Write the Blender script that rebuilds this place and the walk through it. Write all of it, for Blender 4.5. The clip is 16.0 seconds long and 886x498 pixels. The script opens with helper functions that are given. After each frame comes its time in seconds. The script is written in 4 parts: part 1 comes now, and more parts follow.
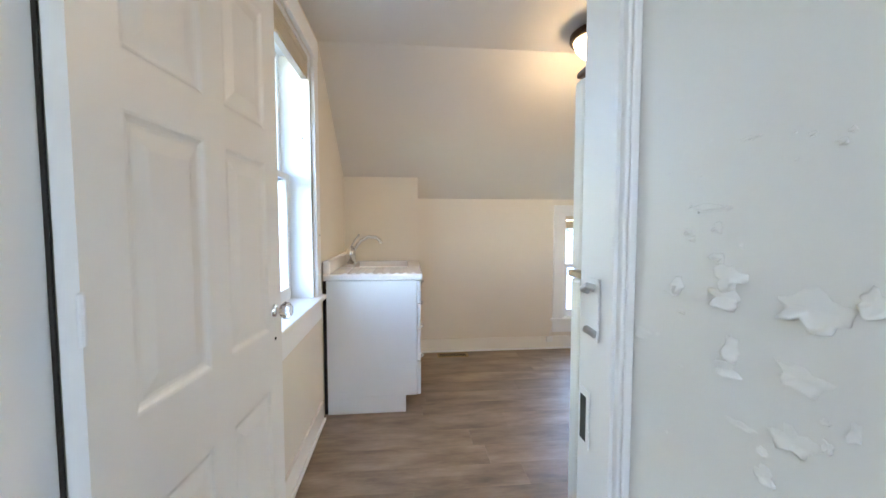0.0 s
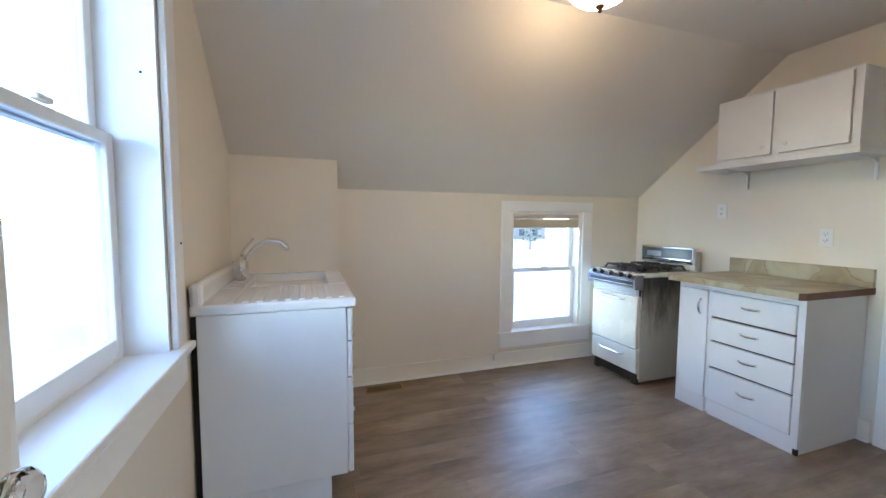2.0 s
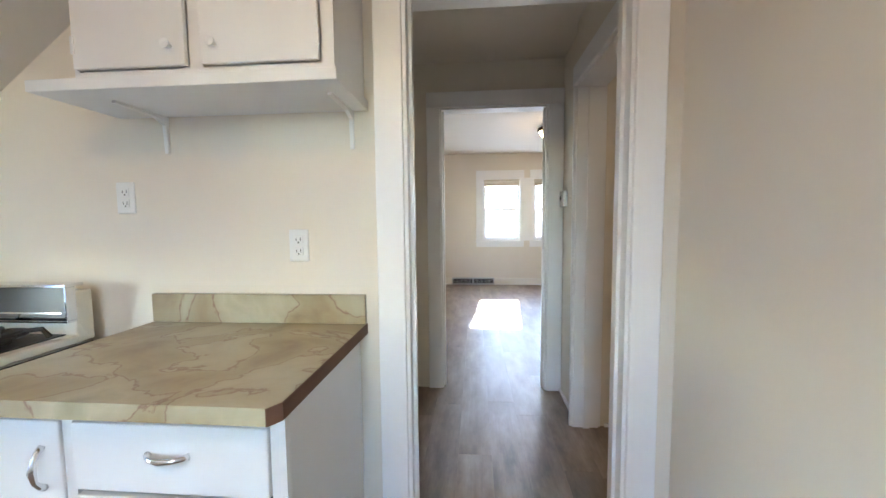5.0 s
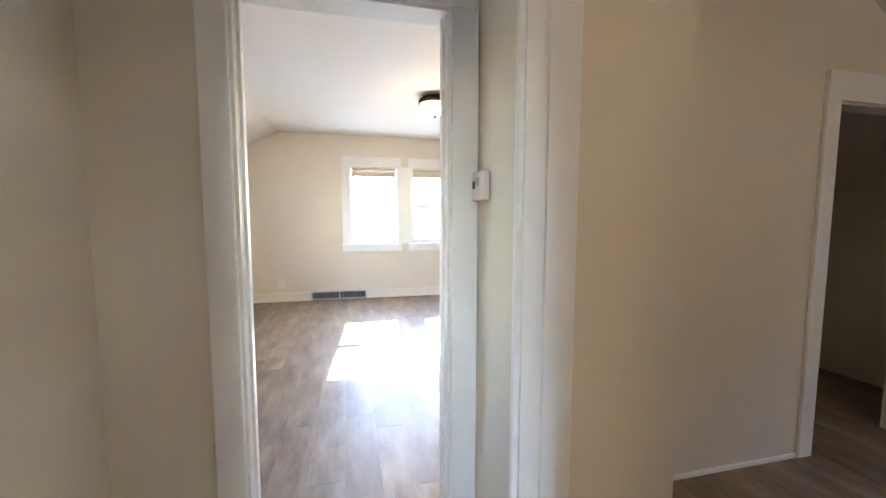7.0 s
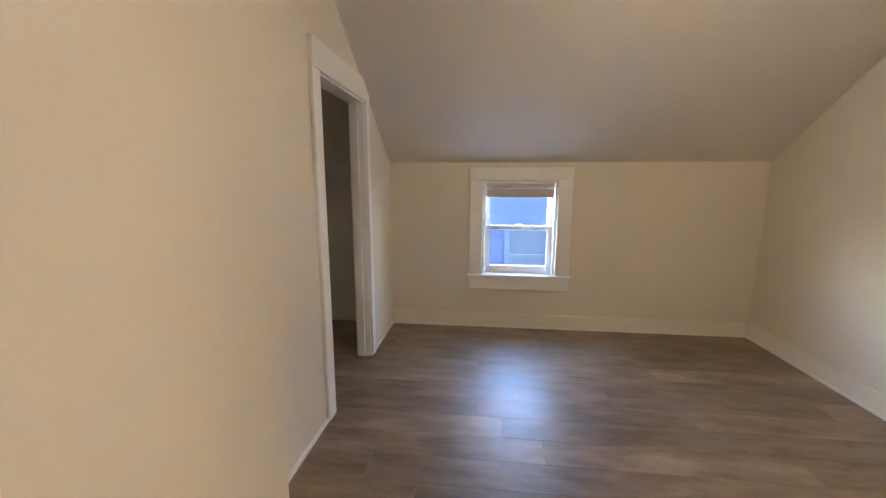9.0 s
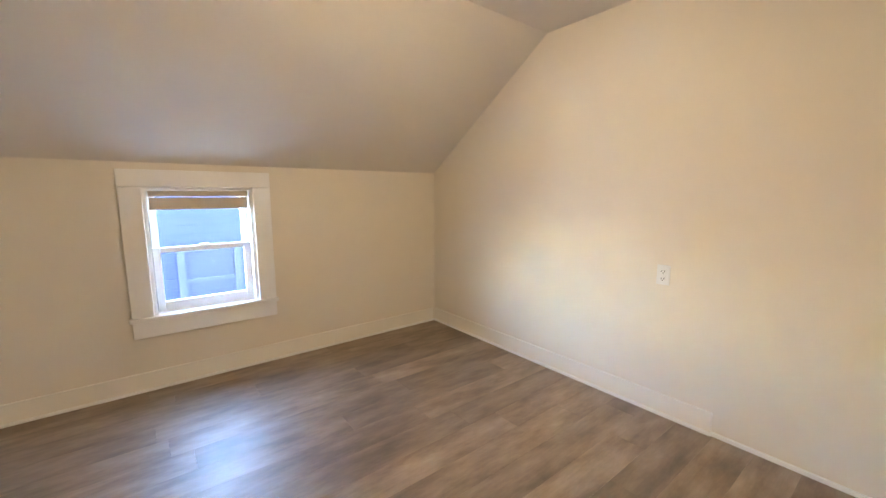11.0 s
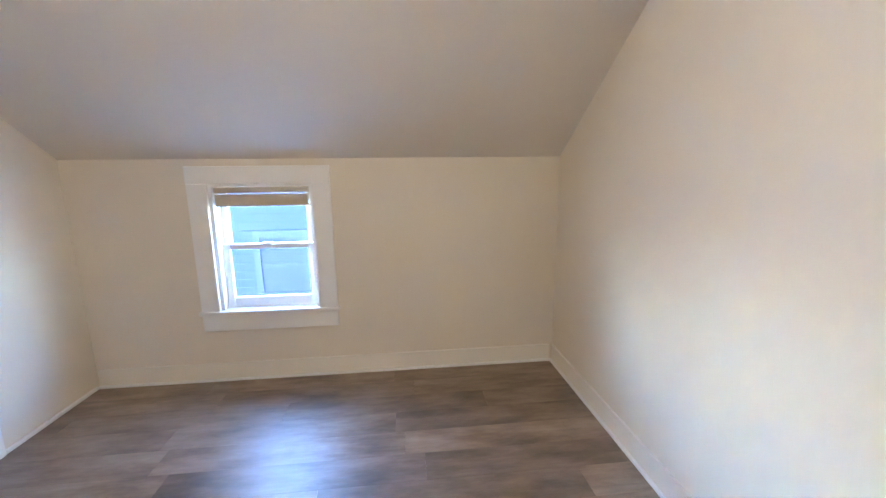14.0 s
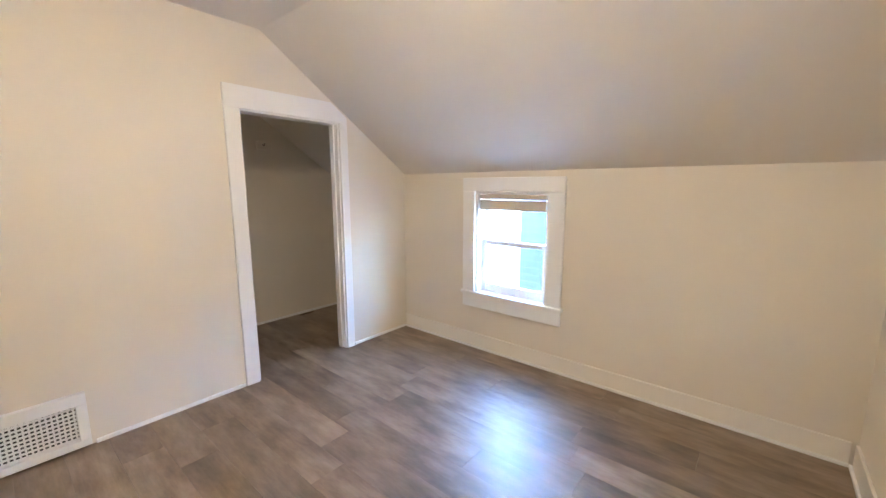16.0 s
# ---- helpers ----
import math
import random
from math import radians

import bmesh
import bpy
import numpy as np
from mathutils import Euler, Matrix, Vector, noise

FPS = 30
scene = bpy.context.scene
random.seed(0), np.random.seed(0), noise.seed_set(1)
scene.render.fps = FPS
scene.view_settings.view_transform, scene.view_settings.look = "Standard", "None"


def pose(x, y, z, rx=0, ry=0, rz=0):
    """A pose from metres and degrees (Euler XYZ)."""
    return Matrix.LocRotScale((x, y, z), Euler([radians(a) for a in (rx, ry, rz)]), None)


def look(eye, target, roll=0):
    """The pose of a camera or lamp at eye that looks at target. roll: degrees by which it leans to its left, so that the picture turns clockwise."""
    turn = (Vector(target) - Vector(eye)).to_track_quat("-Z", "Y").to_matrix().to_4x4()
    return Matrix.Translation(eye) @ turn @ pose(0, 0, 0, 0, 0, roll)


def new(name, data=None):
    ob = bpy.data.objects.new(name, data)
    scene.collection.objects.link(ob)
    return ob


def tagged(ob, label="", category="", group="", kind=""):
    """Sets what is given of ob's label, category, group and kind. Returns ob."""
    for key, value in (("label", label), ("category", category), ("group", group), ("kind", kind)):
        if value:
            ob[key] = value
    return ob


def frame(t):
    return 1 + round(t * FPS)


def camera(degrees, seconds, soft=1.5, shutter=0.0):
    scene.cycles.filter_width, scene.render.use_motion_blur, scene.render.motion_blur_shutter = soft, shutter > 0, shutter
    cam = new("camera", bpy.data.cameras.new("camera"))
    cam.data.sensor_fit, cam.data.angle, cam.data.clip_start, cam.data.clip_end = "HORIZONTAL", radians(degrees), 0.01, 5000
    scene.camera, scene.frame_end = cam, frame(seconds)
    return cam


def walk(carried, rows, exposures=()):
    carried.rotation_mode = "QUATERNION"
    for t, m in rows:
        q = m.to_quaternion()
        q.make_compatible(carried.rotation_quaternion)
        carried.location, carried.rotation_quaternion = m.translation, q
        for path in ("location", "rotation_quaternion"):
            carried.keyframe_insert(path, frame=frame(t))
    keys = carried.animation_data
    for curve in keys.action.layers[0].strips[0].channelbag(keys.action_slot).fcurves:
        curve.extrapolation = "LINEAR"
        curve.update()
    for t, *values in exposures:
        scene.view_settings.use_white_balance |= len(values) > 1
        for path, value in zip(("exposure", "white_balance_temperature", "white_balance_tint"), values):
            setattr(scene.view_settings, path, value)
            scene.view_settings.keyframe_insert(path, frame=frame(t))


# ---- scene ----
cam = camera(97.5, 16.0, shutter=0.0)
PATH = [
    (0, (0.384, 0.29, 1.257), (0.579, 2.276, 1.138), 0.0),
    (0.5, (0.338, 0.398, 1.247), (0.438, 2.391, 1.115), 0.3),
    (1, (0.31, 0.531, 1.275), (0.489, 2.518, 1.131), 0.6),
    (1.5, (0.261, 0.784, 1.298), (0.645, 2.743, 1.171), 0.6),
    (2, (0.297, 1.089, 1.283), (0.958, 2.972, 1.142), 0.3),
    (2.5, (0.398, 1.382, 1.273), (1.448, 3.076, 1.11), 0.1),
    (3, (0.573, 1.676, 1.238), (2.048, 3.015, 1.067), -0.0),
    (3.5, (0.871, 1.843, 1.233), (2.629, 2.782, 1.062), -0.3),
    (4, (1.232, 1.942, 1.25), (3.141, 2.519, 1.086), -0.4),
    (4.5, (1.634, 1.981, 1.273), (3.604, 2.285, 1.117), -0.5),
    (7, (3.421, 1.834, 1.307), (5.359, 1.371, 1.136), 0.1),
    (7.5, (3.663, 1.82, 1.318), (5.349, 0.761, 1.135), -0.0),
    (8, (3.811, 1.668, 1.299), (5.096, 0.151, 1.083), -0.7),
    (8.5, (3.979, 1.514, 1.277), (4.726, -0.322, 1.008), 0.0),
    (9, (4.07, 1.414, 1.334), (4.285, -0.546, 0.996), 0.1),
    (9.5, (4.192, 1.313, 1.337), (3.93, -0.639, 0.989), 0.5),
    (10, (4.201, 1.253, 1.321), (3.557, -0.612, 0.993), 0.8),
    (12.5, (3.751, 0.676, 1.315), (2.193, -0.545, 1.032), -1.4),
    (13, (3.512, 0.597, 1.36), (2.221, -0.891, 1.012), -1.6),
    (13.5, (3.155, 0.562, 1.309), (2.383, -1.252, 0.974), -1.5),
    (14, (2.865, 0.56, 1.381), (2.659, -1.395, 1.014), -0.7),
    (14.5, (2.557, 0.609, 1.321), (2.947, -1.328, 1.009), -0.5),
    (15, (2.414, 0.554, 1.331), (3.183, -1.266, 1.023), 0.1),
    (15.5, (2.318, 0.554, 1.358), (3.369, -1.118, 1.046), 0.3),
    (16, (2.227, 0.568, 1.392), (3.493, -0.947, 1.074), 0.0),
]
EXPOSURES = [(0, 4.95, 6900, 10), (1.5, 4.6, 6600, 10), (2, 4.55, 6400, 10), (3, 4.85, 7200, 10), (4.5, 4.95, 6650, 10), (7, 5.65, 6650, 10), (8.5, 6.25, 6500, 10), (10, 6.8, 7200, 10), (12.5, 7.1, 6050, 10), (13.5, 7.0, 5700, 10), (14, 7.05, 5600, 10), (15, 7.3, 5850, 10), (16, 7.4, 5900, 10)]
walk(cam, [(t, look(eye, target, roll)) for t, eye, target, roll in PATH], EXPOSURES)

# ---- world, sun, exposure ----
world = bpy.data.worlds.new("world")
scene.world = world
world.use_nodes = True
wn = world.node_tree
sky = wn.nodes.new("ShaderNodeTexSky")
sky.sky_type = "NISHITA"
sky.sun_disc = False
sky.sun_elevation = radians(31)
sky.sun_rotation = radians(95)
sky.dust_density = 0.1
wn.links.new(sky.outputs[0], wn.nodes["Background"].inputs[0])
wn.nodes["Background"].inputs[1].default_value = 0.15
sun = new("sun", bpy.data.lights.new("sun", "SUN"))
sun.data.energy, sun.data.angle, sun.data.color = 0.5, radians(0.5), (1.0, 0.96, 0.90)
sun.matrix_world = look((20.0, -0.7, 12.2), (0.0, 1.0, 0.0))

# sky-light lamps in the living room pair and in an added, unseen entry window
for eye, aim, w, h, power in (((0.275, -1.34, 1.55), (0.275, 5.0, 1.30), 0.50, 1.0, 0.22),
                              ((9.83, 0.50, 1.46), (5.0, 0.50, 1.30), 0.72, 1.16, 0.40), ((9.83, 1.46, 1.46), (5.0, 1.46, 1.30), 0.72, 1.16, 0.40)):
    lamp = new("window_fill_light", bpy.data.lights.new("window_fill_light", "AREA"))
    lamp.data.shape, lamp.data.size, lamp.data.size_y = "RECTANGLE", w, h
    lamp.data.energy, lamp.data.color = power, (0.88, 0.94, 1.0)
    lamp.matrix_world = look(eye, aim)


# ---- materials ----
def principled(name):
    m = bpy.data.materials.new(name)
    m.use_nodes = True
    return m, m.node_tree, m.node_tree.nodes["Principled BSDF"]


def coords(t, kind="Object", scale=(1, 1, 1)):
    c = t.nodes.new("ShaderNodeTexCoord")
    mp = t.nodes.new("ShaderNodeMapping")
    mp.inputs["Scale"].default_value = scale
    t.links.new(c.outputs[kind], mp.inputs["Vector"])
    return mp.outputs["Vector"]


def noise_tex(t, vec, scale, detail=4.0, rough=0.55):
    n = t.nodes.new("ShaderNodeTexNoise")
    n.inputs["Scale"].default_value, n.inputs["Detail"].default_value = scale, detail
    n.inputs["Roughness"].default_value = rough
    t.links.new(vec, n.inputs["Vector"])
    return n.outputs["Fac"]


def ramp(t, fac, stops):
    r = t.nodes.new("ShaderNodeValToRGB")
    e = r.color_ramp.elements
    while len(e) < len(stops):
        e.new(0.5)
    for k, (p, c) in zip(e, stops):
        k.position, k.color = p, (*c, 1)
    t.links.new(fac, r.inputs["Fac"])
    return r.outputs["Color"]


def bump(t, bs, height, strength, dist=0.01):
    b = t.nodes.new("ShaderNodeBump")
    b.inputs["Strength"].default_value, b.inputs["Distance"].default_value = strength, dist
    t.links.new(height, b.inputs["Height"])
    t.links.new(b.outputs["Normal"], bs.inputs["Normal"])


def painted(name, col, var=0.04, rough=0.55, grain=90.0, relief=0.12, large=1.3):
    """Paint over plaster, wood or metal: two scales of colour change and a fine relief."""
    m, t, bs = principled(name)
    v = coords(t)
    lo = tuple(c * (1 - var) for c in col)
    hi = tuple(min(1, c * (1 + var * 0.6)) for c in col)
    t.links.new(ramp(t, noise_tex(t, v, large, 6), [(0.3, lo), (0.7, hi)]), bs.inputs["Base Color"])
    r = t.nodes.new("ShaderNodeMapRange")
    r.inputs["To Min"].default_value, r.inputs["To Max"].default_value = rough - 0.08, rough + 0.1
    t.links.new(noise_tex(t, v, 6.0), r.inputs["Value"])
    t.links.new(r.outputs[0], bs.inputs["Roughness"])
    bump(t, bs, noise_tex(t, v, grain, 5), relief, 0.004)
    return m


def metal(name, col, rough):
    m, t, bs = principled(name)
    bs.inputs["Metallic"].default_value = 1.0
    v = coords(t)
    t.links.new(ramp(t, noise_tex(t, v, 14.0), [(0.2, tuple(c * 0.85 for c in col)), (0.8, col)]), bs.inputs["Base Color"])
    r = t.nodes.new("ShaderNodeMapRange")
    r.inputs["To Min"].default_value, r.inputs["To Max"].default_value = rough * 0.7, rough * 1.5
    t.links.new(noise_tex(t, v, 30.0), r.inputs["Value"])
    t.links.new(r.outputs[0], bs.inputs["Roughness"])
    return m


def emitter(name, col, strength):
    m, t, bs = principled(name)
    bs.inputs["Base Color"].default_value = (*col, 1)
    bs.inputs["Emission Color"].default_value = (*col, 1)
    bs.inputs["Emission Strength"].default_value = strength
    return m


def wood_floor(name):
    m, t, bs = principled(name)
    g = t.nodes.new("ShaderNodeNewGeometry")
    info = t.nodes.new("ShaderNodeObjectInfo")
    off = t.nodes.new("ShaderNodeVectorMath")
    off.operation = "MULTIPLY_ADD"
    mp = t.nodes.new("ShaderNodeCombineXYZ")
    t.links.new(info.outputs["Random"], mp.inputs[0])
    t.links.new(info.outputs["Random"], mp.inputs[1])
    t.links.new(mp.outputs[0], off.inputs[0])
    off.inputs[1].default_value = (37.0, 53.0, 0.0)
    t.links.new(g.outputs["Position"], off.inputs[2])
    sc = t.nodes.new("ShaderNodeVectorMath")
    sc.operation = "MULTIPLY"
    t.links.new(off.outputs[0], sc.inputs[0])
    sc.inputs[1].default_value = (1.5, 4.6, 1.0)
    fine = t.nodes.new("ShaderNodeVectorMath")
    fine.operation = "MULTIPLY"
    t.links.new(off.outputs[0], fine.inputs[0])
    fine.inputs[1].default_value = (4.0, 95.0, 1.0)
    broad = noise_tex(t, sc.outputs[0], 1.6, 6, 0.62)
    grain = noise_tex(t, fine.outputs[0], 1.0, 5, 0.6)
    c1 = ramp(t, broad, [(0.26, (0.078, 0.049, 0.030)), (0.42, (0.178, 0.124, 0.081)), (0.57, (0.275, 0.204, 0.143)), (0.76, (0.390, 0.306, 0.226))])
    c2 = ramp(t, grain, [(0.3, (0.72, 0.70, 0.68)), (0.65, (1.06, 1.05, 1.04))])
    mx = t.nodes.new("ShaderNodeMix")
    mx.data_type, mx.blend_type = "RGBA", "MULTIPLY"
    mx.inputs["Factor"].default_value = 0.4
    t.links.new(c1, mx.inputs[6])
    t.links.new(c2, mx.inputs[7])
    hs = t.nodes.new("ShaderNodeHueSaturation")
    r = t.nodes.new("ShaderNodeMapRange")
    r.inputs["To Min"].default_value, r.inputs["To Max"].default_value = 0.78, 1.14
    t.links.new(info.outputs["Random"], r.inputs["Value"])
    t.links.new(r.outputs[0], hs.inputs["Value"])
    t.links.new(mx.outputs[2], hs.inputs["Color"])
    t.links.new(hs.outputs[0], bs.inputs["Base Color"])
    rr = t.nodes.new("ShaderNodeMapRange")
    rr.inputs["To Min"].default_value, rr.inputs["To Max"].default_value = 0.40, 0.58
    t.links.new(broad, rr.inputs["Value"])
    t.links.new(rr.outputs[0], bs.inputs["Roughness"])
    bs.inputs["Specular IOR Level"].default_value = 0.5
    bs.inputs["Coat Weight"].default_value, bs.inputs["Coat Roughness"].default_value = 0.65, 0.40
    bump(t, bs, grain, 0.10, 0.002)
    return m


def laminate(name):
    m, t, bs = principled(name)
    v = coords(t)
    n1 = t.nodes.new("ShaderNodeTexNoise")
    n1.inputs["Scale"].default_value, n1.inputs["Detail"].default_value, n1.inputs["Distortion"].default_value = 4.5, 8.0, 0.5
    t.links.new(v, n1.inputs["Vector"])
    c = ramp(t, n1.outputs["Fac"], [(0.28, (0.22, 0.15, 0.085)), (0.42, (0.34, 0.27, 0.16)), (0.487, (0.37, 0.315, 0.20)), (0.5, (0.25, 0.15, 0.10)), (0.513, (0.40, 0.35, 0.235)), (0.62, (0.46, 0.42, 0.30)), (0.8, (0.30, 0.275, 0.17))])
    t.links.new(c, bs.inputs["Base Color"])
    bs.inputs["Roughness"].default_value = 0.32
    bump(t, bs, noise_tex(t, v, 160.0), 0.05, 0.002)
    return m


def stained_enamel(name):
    """Cream enamel with dark baked-on grease running down from the top."""
    m, t, bs = principled(name)
    v = coords(t, scale=(1.0, 1.0, 0.3))
    f = noise_tex(t, v, 8.0, 8, 0.65)
    sep = t.nodes.new("ShaderNodeSeparateXYZ")
    t.links.new(coords(t), sep.inputs[0])
    mr = t.nodes.new("ShaderNodeMapRange")
    mr.inputs["From Min"].default_value, mr.inputs["From Max"].default_value = 0.25, 0.86
    mr.inputs["To Min"].default_value, mr.inputs["To Max"].default_value = 0.36, -0.30
    t.links.new(sep.outputs["Z"], mr.inputs["Value"])
    ad = t.nodes.new("ShaderNodeMath")
    t.links.new(f, ad.inputs[0])
    t.links.new(mr.outputs[0], ad.inputs[1])
    t.links.new(ramp(t, ad.outputs[0], [(0.22, (0.035, 0.032, 0.028)), (0.40, (0.17, 0.155, 0.125)), (0.55, (0.36, 0.33, 0.27)), (0.7, (0.48, 0.45, 0.375))]), bs.inputs["Base Color"])
    bs.inputs["Roughness"].default_value = 0.45
    bump(t, bs, noise_tex(t, v, 40.0), 0.1, 0.003)
    return m


def glass(name):
    m, t, bs = principled(name)
    bs.inputs["Transmission Weight"].default_value = 1.0
    bs.inputs["Roughness"].default_value = 0.02
    bs.inputs["IOR"].default_value = 1.02
    bs.inputs["Base Color"].default_value = (0.56, 0.61, 0.68, 1)
    return m


WALL = painted("cream_wall_paint", (0.775, 0.715, 0.615), 0.045, 0.6, 70, 0.16, 0.9)
CEIL = painted("ceiling_paint", (0.74, 0.695, 0.63), 0.04, 0.65, 60, 0.2, 0.7)
PEEL = painted("old_white_wall_paint", (0.83, 0.82, 0.785), 0.05, 0.45, 25, 0.25, 2.0)
TRIM = painted("white_trim_gloss", (0.87, 0.865, 0.85), 0.03, 0.35, 45, 0.10, 3.0)
BASE = painted("offwhite_baseboard", (0.83, 0.79, 0.715), 0.03, 0.4, 45, 0.1, 2.0)
DOORP = painted("white_door_paint", (0.86, 0.84, 0.80), 0.03, 0.38, 30, 0.12, 2.0)
VINYL = painted("white_vinyl", (0.82, 0.83, 0.84), 0.02, 0.35, 80, 0.03, 4.0)
CABW = painted("white_cabinet_paint", (0.78, 0.785, 0.79), 0.03, 0.4, 55, 0.08, 3.0)
ENAMEL = painted("white_enamel", (0.80, 0.80, 0.81), 0.02, 0.22, 20, 0.02, 4.0)
CREAM = painted("cream_enamel", (0.72, 0.685, 0.59), 0.03, 0.25, 30, 0.03, 4.0)
FRIDGE = painted("textured_almond_steel", (0.74, 0.72, 0.655), 0.02, 0.36, 260, 0.35, 3.0)
TAN = painted("tan_gasket", (0.42, 0.31, 0.19), 0.1, 0.5, 40, 0.1, 8.0)
BLACK = painted("black_enamel", (0.018, 0.018, 0.02), 0.2, 0.3, 60, 0.1, 6.0)
# near-black: painted gap shade, also slots, nail heads and a worn corner
GAP = painted("dark_gap", (0.02, 0.018, 0.016), 0.2, 0.8, 60, 0.1, 6.0)
IRON = painted("cast_iron", (0.03, 0.028, 0.027), 0.3, 0.55, 120, 0.3, 10.0)
STAIN = stained_enamel("greasy_stove_side")
CHROME = metal("chrome", (0.82, 0.83, 0.85), 0.09)
BRUSHED = metal("brushed_steel", (0.62, 0.63, 0.65), 0.28)
DARKSTEEL = metal("dull_dark_steel", (0.30, 0.31, 0.33), 0.3)
BRONZE = metal("dark_bronze", (0.10, 0.065, 0.045), 0.38)
BRASS = metal("aged_brass", (0.45, 0.33, 0.17), 0.4)
BLIND = painted("beige_blind_fabric", (0.62, 0.54, 0.42), 0.06, 0.7, 90, 0.2, 9.0)
PLASTIC = painted("white_plastic", (0.80, 0.80, 0.78), 0.02, 0.35, 60, 0.02, 6.0)
FLOORM = wood_floor("vinyl_plank")
SUBFLOOR = painted("subfloor", (0.07, 0.055, 0.045), 0.2, 0.8, 30, 0.2, 2.0)
LAMINATE = laminate("marbled_laminate")
CUT = painted("laminate_cut_edge", (0.16, 0.08, 0.05), 0.15, 0.6, 60, 0.1, 8.0)
GLASS = glass("window_glass")
KNOBGLASS = glass("cut_glass")
KNOBGLASS.node_tree.nodes["Principled BSDF"].inputs["IOR"].default_value = 1.45
KNOBGLASS.node_tree.nodes["Principled BSDF"].inputs["Base Color"].default_value = (0.97, 0.98, 1.0, 1)
SHADE = emitter("lit_alabaster_shade", (1.0, 0.74, 0.46), 1.9)
SHADE_BRIGHT = emitter("brightly_lit_alabaster_shade", (1.0, 0.80, 0.57), 0.72)
DARK = painted("duct_dark", (0.03, 0.03, 0.03), 0.1, 0.8, 30, 0.1, 4.0)
GROUND = painted("pale_concrete_ground", (0.27, 0.262, 0.25), 0.25, 0.9, 12, 0.3, 0.15)
BLUEWALL = painted("blue_siding", (0.012, 0.020, 0.054), 0.06, 0.6, 20, 0.1, 0.5)
TANWALL = painted("tan_siding", (0.16, 0.14, 0.12), 0.05, 0.6, 20, 0.1, 0.4)
ROOFING = painted("grey_shingles", (0.16, 0.15, 0.15), 0.2, 0.85, 25, 0.4, 1.5)
CARBLUE = painted("dark_blue_car_paint", (0.03, 0.07, 0.28), 0.05, 0.25, 30, 0.02, 2.0)
RUBBER = painted("tyre_rubber", (0.02, 0.02, 0.02), 0.1, 0.8, 60, 0.2, 4.0)
PANEDARK = painted("far_window_pane", (0.02, 0.025, 0.035), 0.1, 0.45, 10, 0.01, 2.0)
FARTRIM = painted("weathered_grey_trim", (0.03, 0.036, 0.05), 0.05, 0.6, 20, 0.1, 0.5)
LEAF = painted("conifer_needles", (0.035, 0.06, 0.03), 0.3, 0.8, 20, 0.3, 2.0)
BARK = painted("bark", (0.20, 0.165, 0.135), 0.3, 0.9, 20, 0.5, 4.0)


# ---- mesh helpers ----
def box(bm, x0, x1, y0, y1, z0, z1, bevel=0.0, seg=2):
    vs = [bm.verts.new((x, y, z)) for z in (z0, z1) for y in (y0, y1) for x in (x0, x1)]
    fs = [bm.faces.new([vs[i] for i in f]) for f in ((0, 2, 3, 1), (4, 5, 7, 6), (0, 1, 5, 4), (2, 6, 7, 3), (0, 4, 6, 2), (1, 3, 7, 5))]
    if bevel > 0:
        es = {e for f in fs for e in f.edges}
        bmesh.ops.bevel(bm, geom=list(es), offset=bevel, segments=seg, profile=0.5, affect="EDGES")
    return bm


def boxes(*rows, bevel=0.0):
    bm = bmesh.new()
    for r in rows:
        box(bm, *r, bevel=bevel)
    return bm


def prism(pts, axis, a0, a1, bm=None):
    """A polygon in the other two axes, drawn out along an axis."""
    bm = bm or bmesh.new()

    def at(p, a):
        return (a, p[0], p[1]) if axis == "x" else (p[0], a, p[1]) if axis == "y" else (p[0], p[1], a)
    lo = [bm.verts.new(at(p, a0)) for p in pts]
    hi = [bm.verts.new(at(p, a1)) for p in pts]
    n = len(pts)
    bm.faces.new(lo)
    bm.faces.new(hi[::-1])
    for i in range(n):
        bm.faces.new((lo[i], hi[i], hi[(i + 1) % n], lo[(i + 1) % n]))
    bmesh.ops.recalc_face_normals(bm, faces=bm.faces)
    return bm


def lathe(profile, n=24, bm=None, m=None):
    """Radius and height rows turned round z."""
    bm = bm or bmesh.new()
    rings = []
    for r, z in profile:
        ring = [bm.verts.new((r * math.cos(2 * math.pi * i / n), r * math.sin(2 * math.pi * i / n), z)) for i in range(n)]
        rings.append(ring)
    for a, b in zip(rings, rings[1:]):
        for i in range(n):
            bm.faces.new((a[i], a[(i + 1) % n], b[(i + 1) % n], b[i]))
    bm.faces.new(rings[0][::-1])
    bm.faces.new(rings[-1])
    bmesh.ops.recalc_face_normals(bm, faces=bm.faces)
    if m is not None:
        bmesh.ops.transform(bm, matrix=m, verts=[v for ring in rings for v in ring])
    return bm


def tube(pts, r, n=10, bm=None):
    """A round bar along points."""
    bm = bm or bmesh.new()
    pts = [Vector(p) for p in pts]
    rings = []
    for i, p in enumerate(pts):
        d = (pts[min(i + 1, len(pts) - 1)] - pts[max(i - 1, 0)]).normalized()
        u = d.orthogonal().normalized() if not rings else (prev - d * prev.dot(d)).normalized()
        prev = u
        w = d.cross(u)
        rr = r[i] if isinstance(r, (list, tuple)) else r
        rings.append([bm.verts.new(p + rr * (math.cos(2 * math.pi * k / n) * u + math.sin(2 * math.pi * k / n) * w)) for k in range(n)])
    for a, b in zip(rings, rings[1:]):
        for k in range(n):
            bm.faces.new((a[k], a[(k + 1) % n], b[(k + 1) % n], b[k]))
    bm.faces.new(rings[0][::-1])
    bm.faces.new(rings[-1])
    bmesh.ops.recalc_face_normals(bm, faces=bm.faces)
    return bm


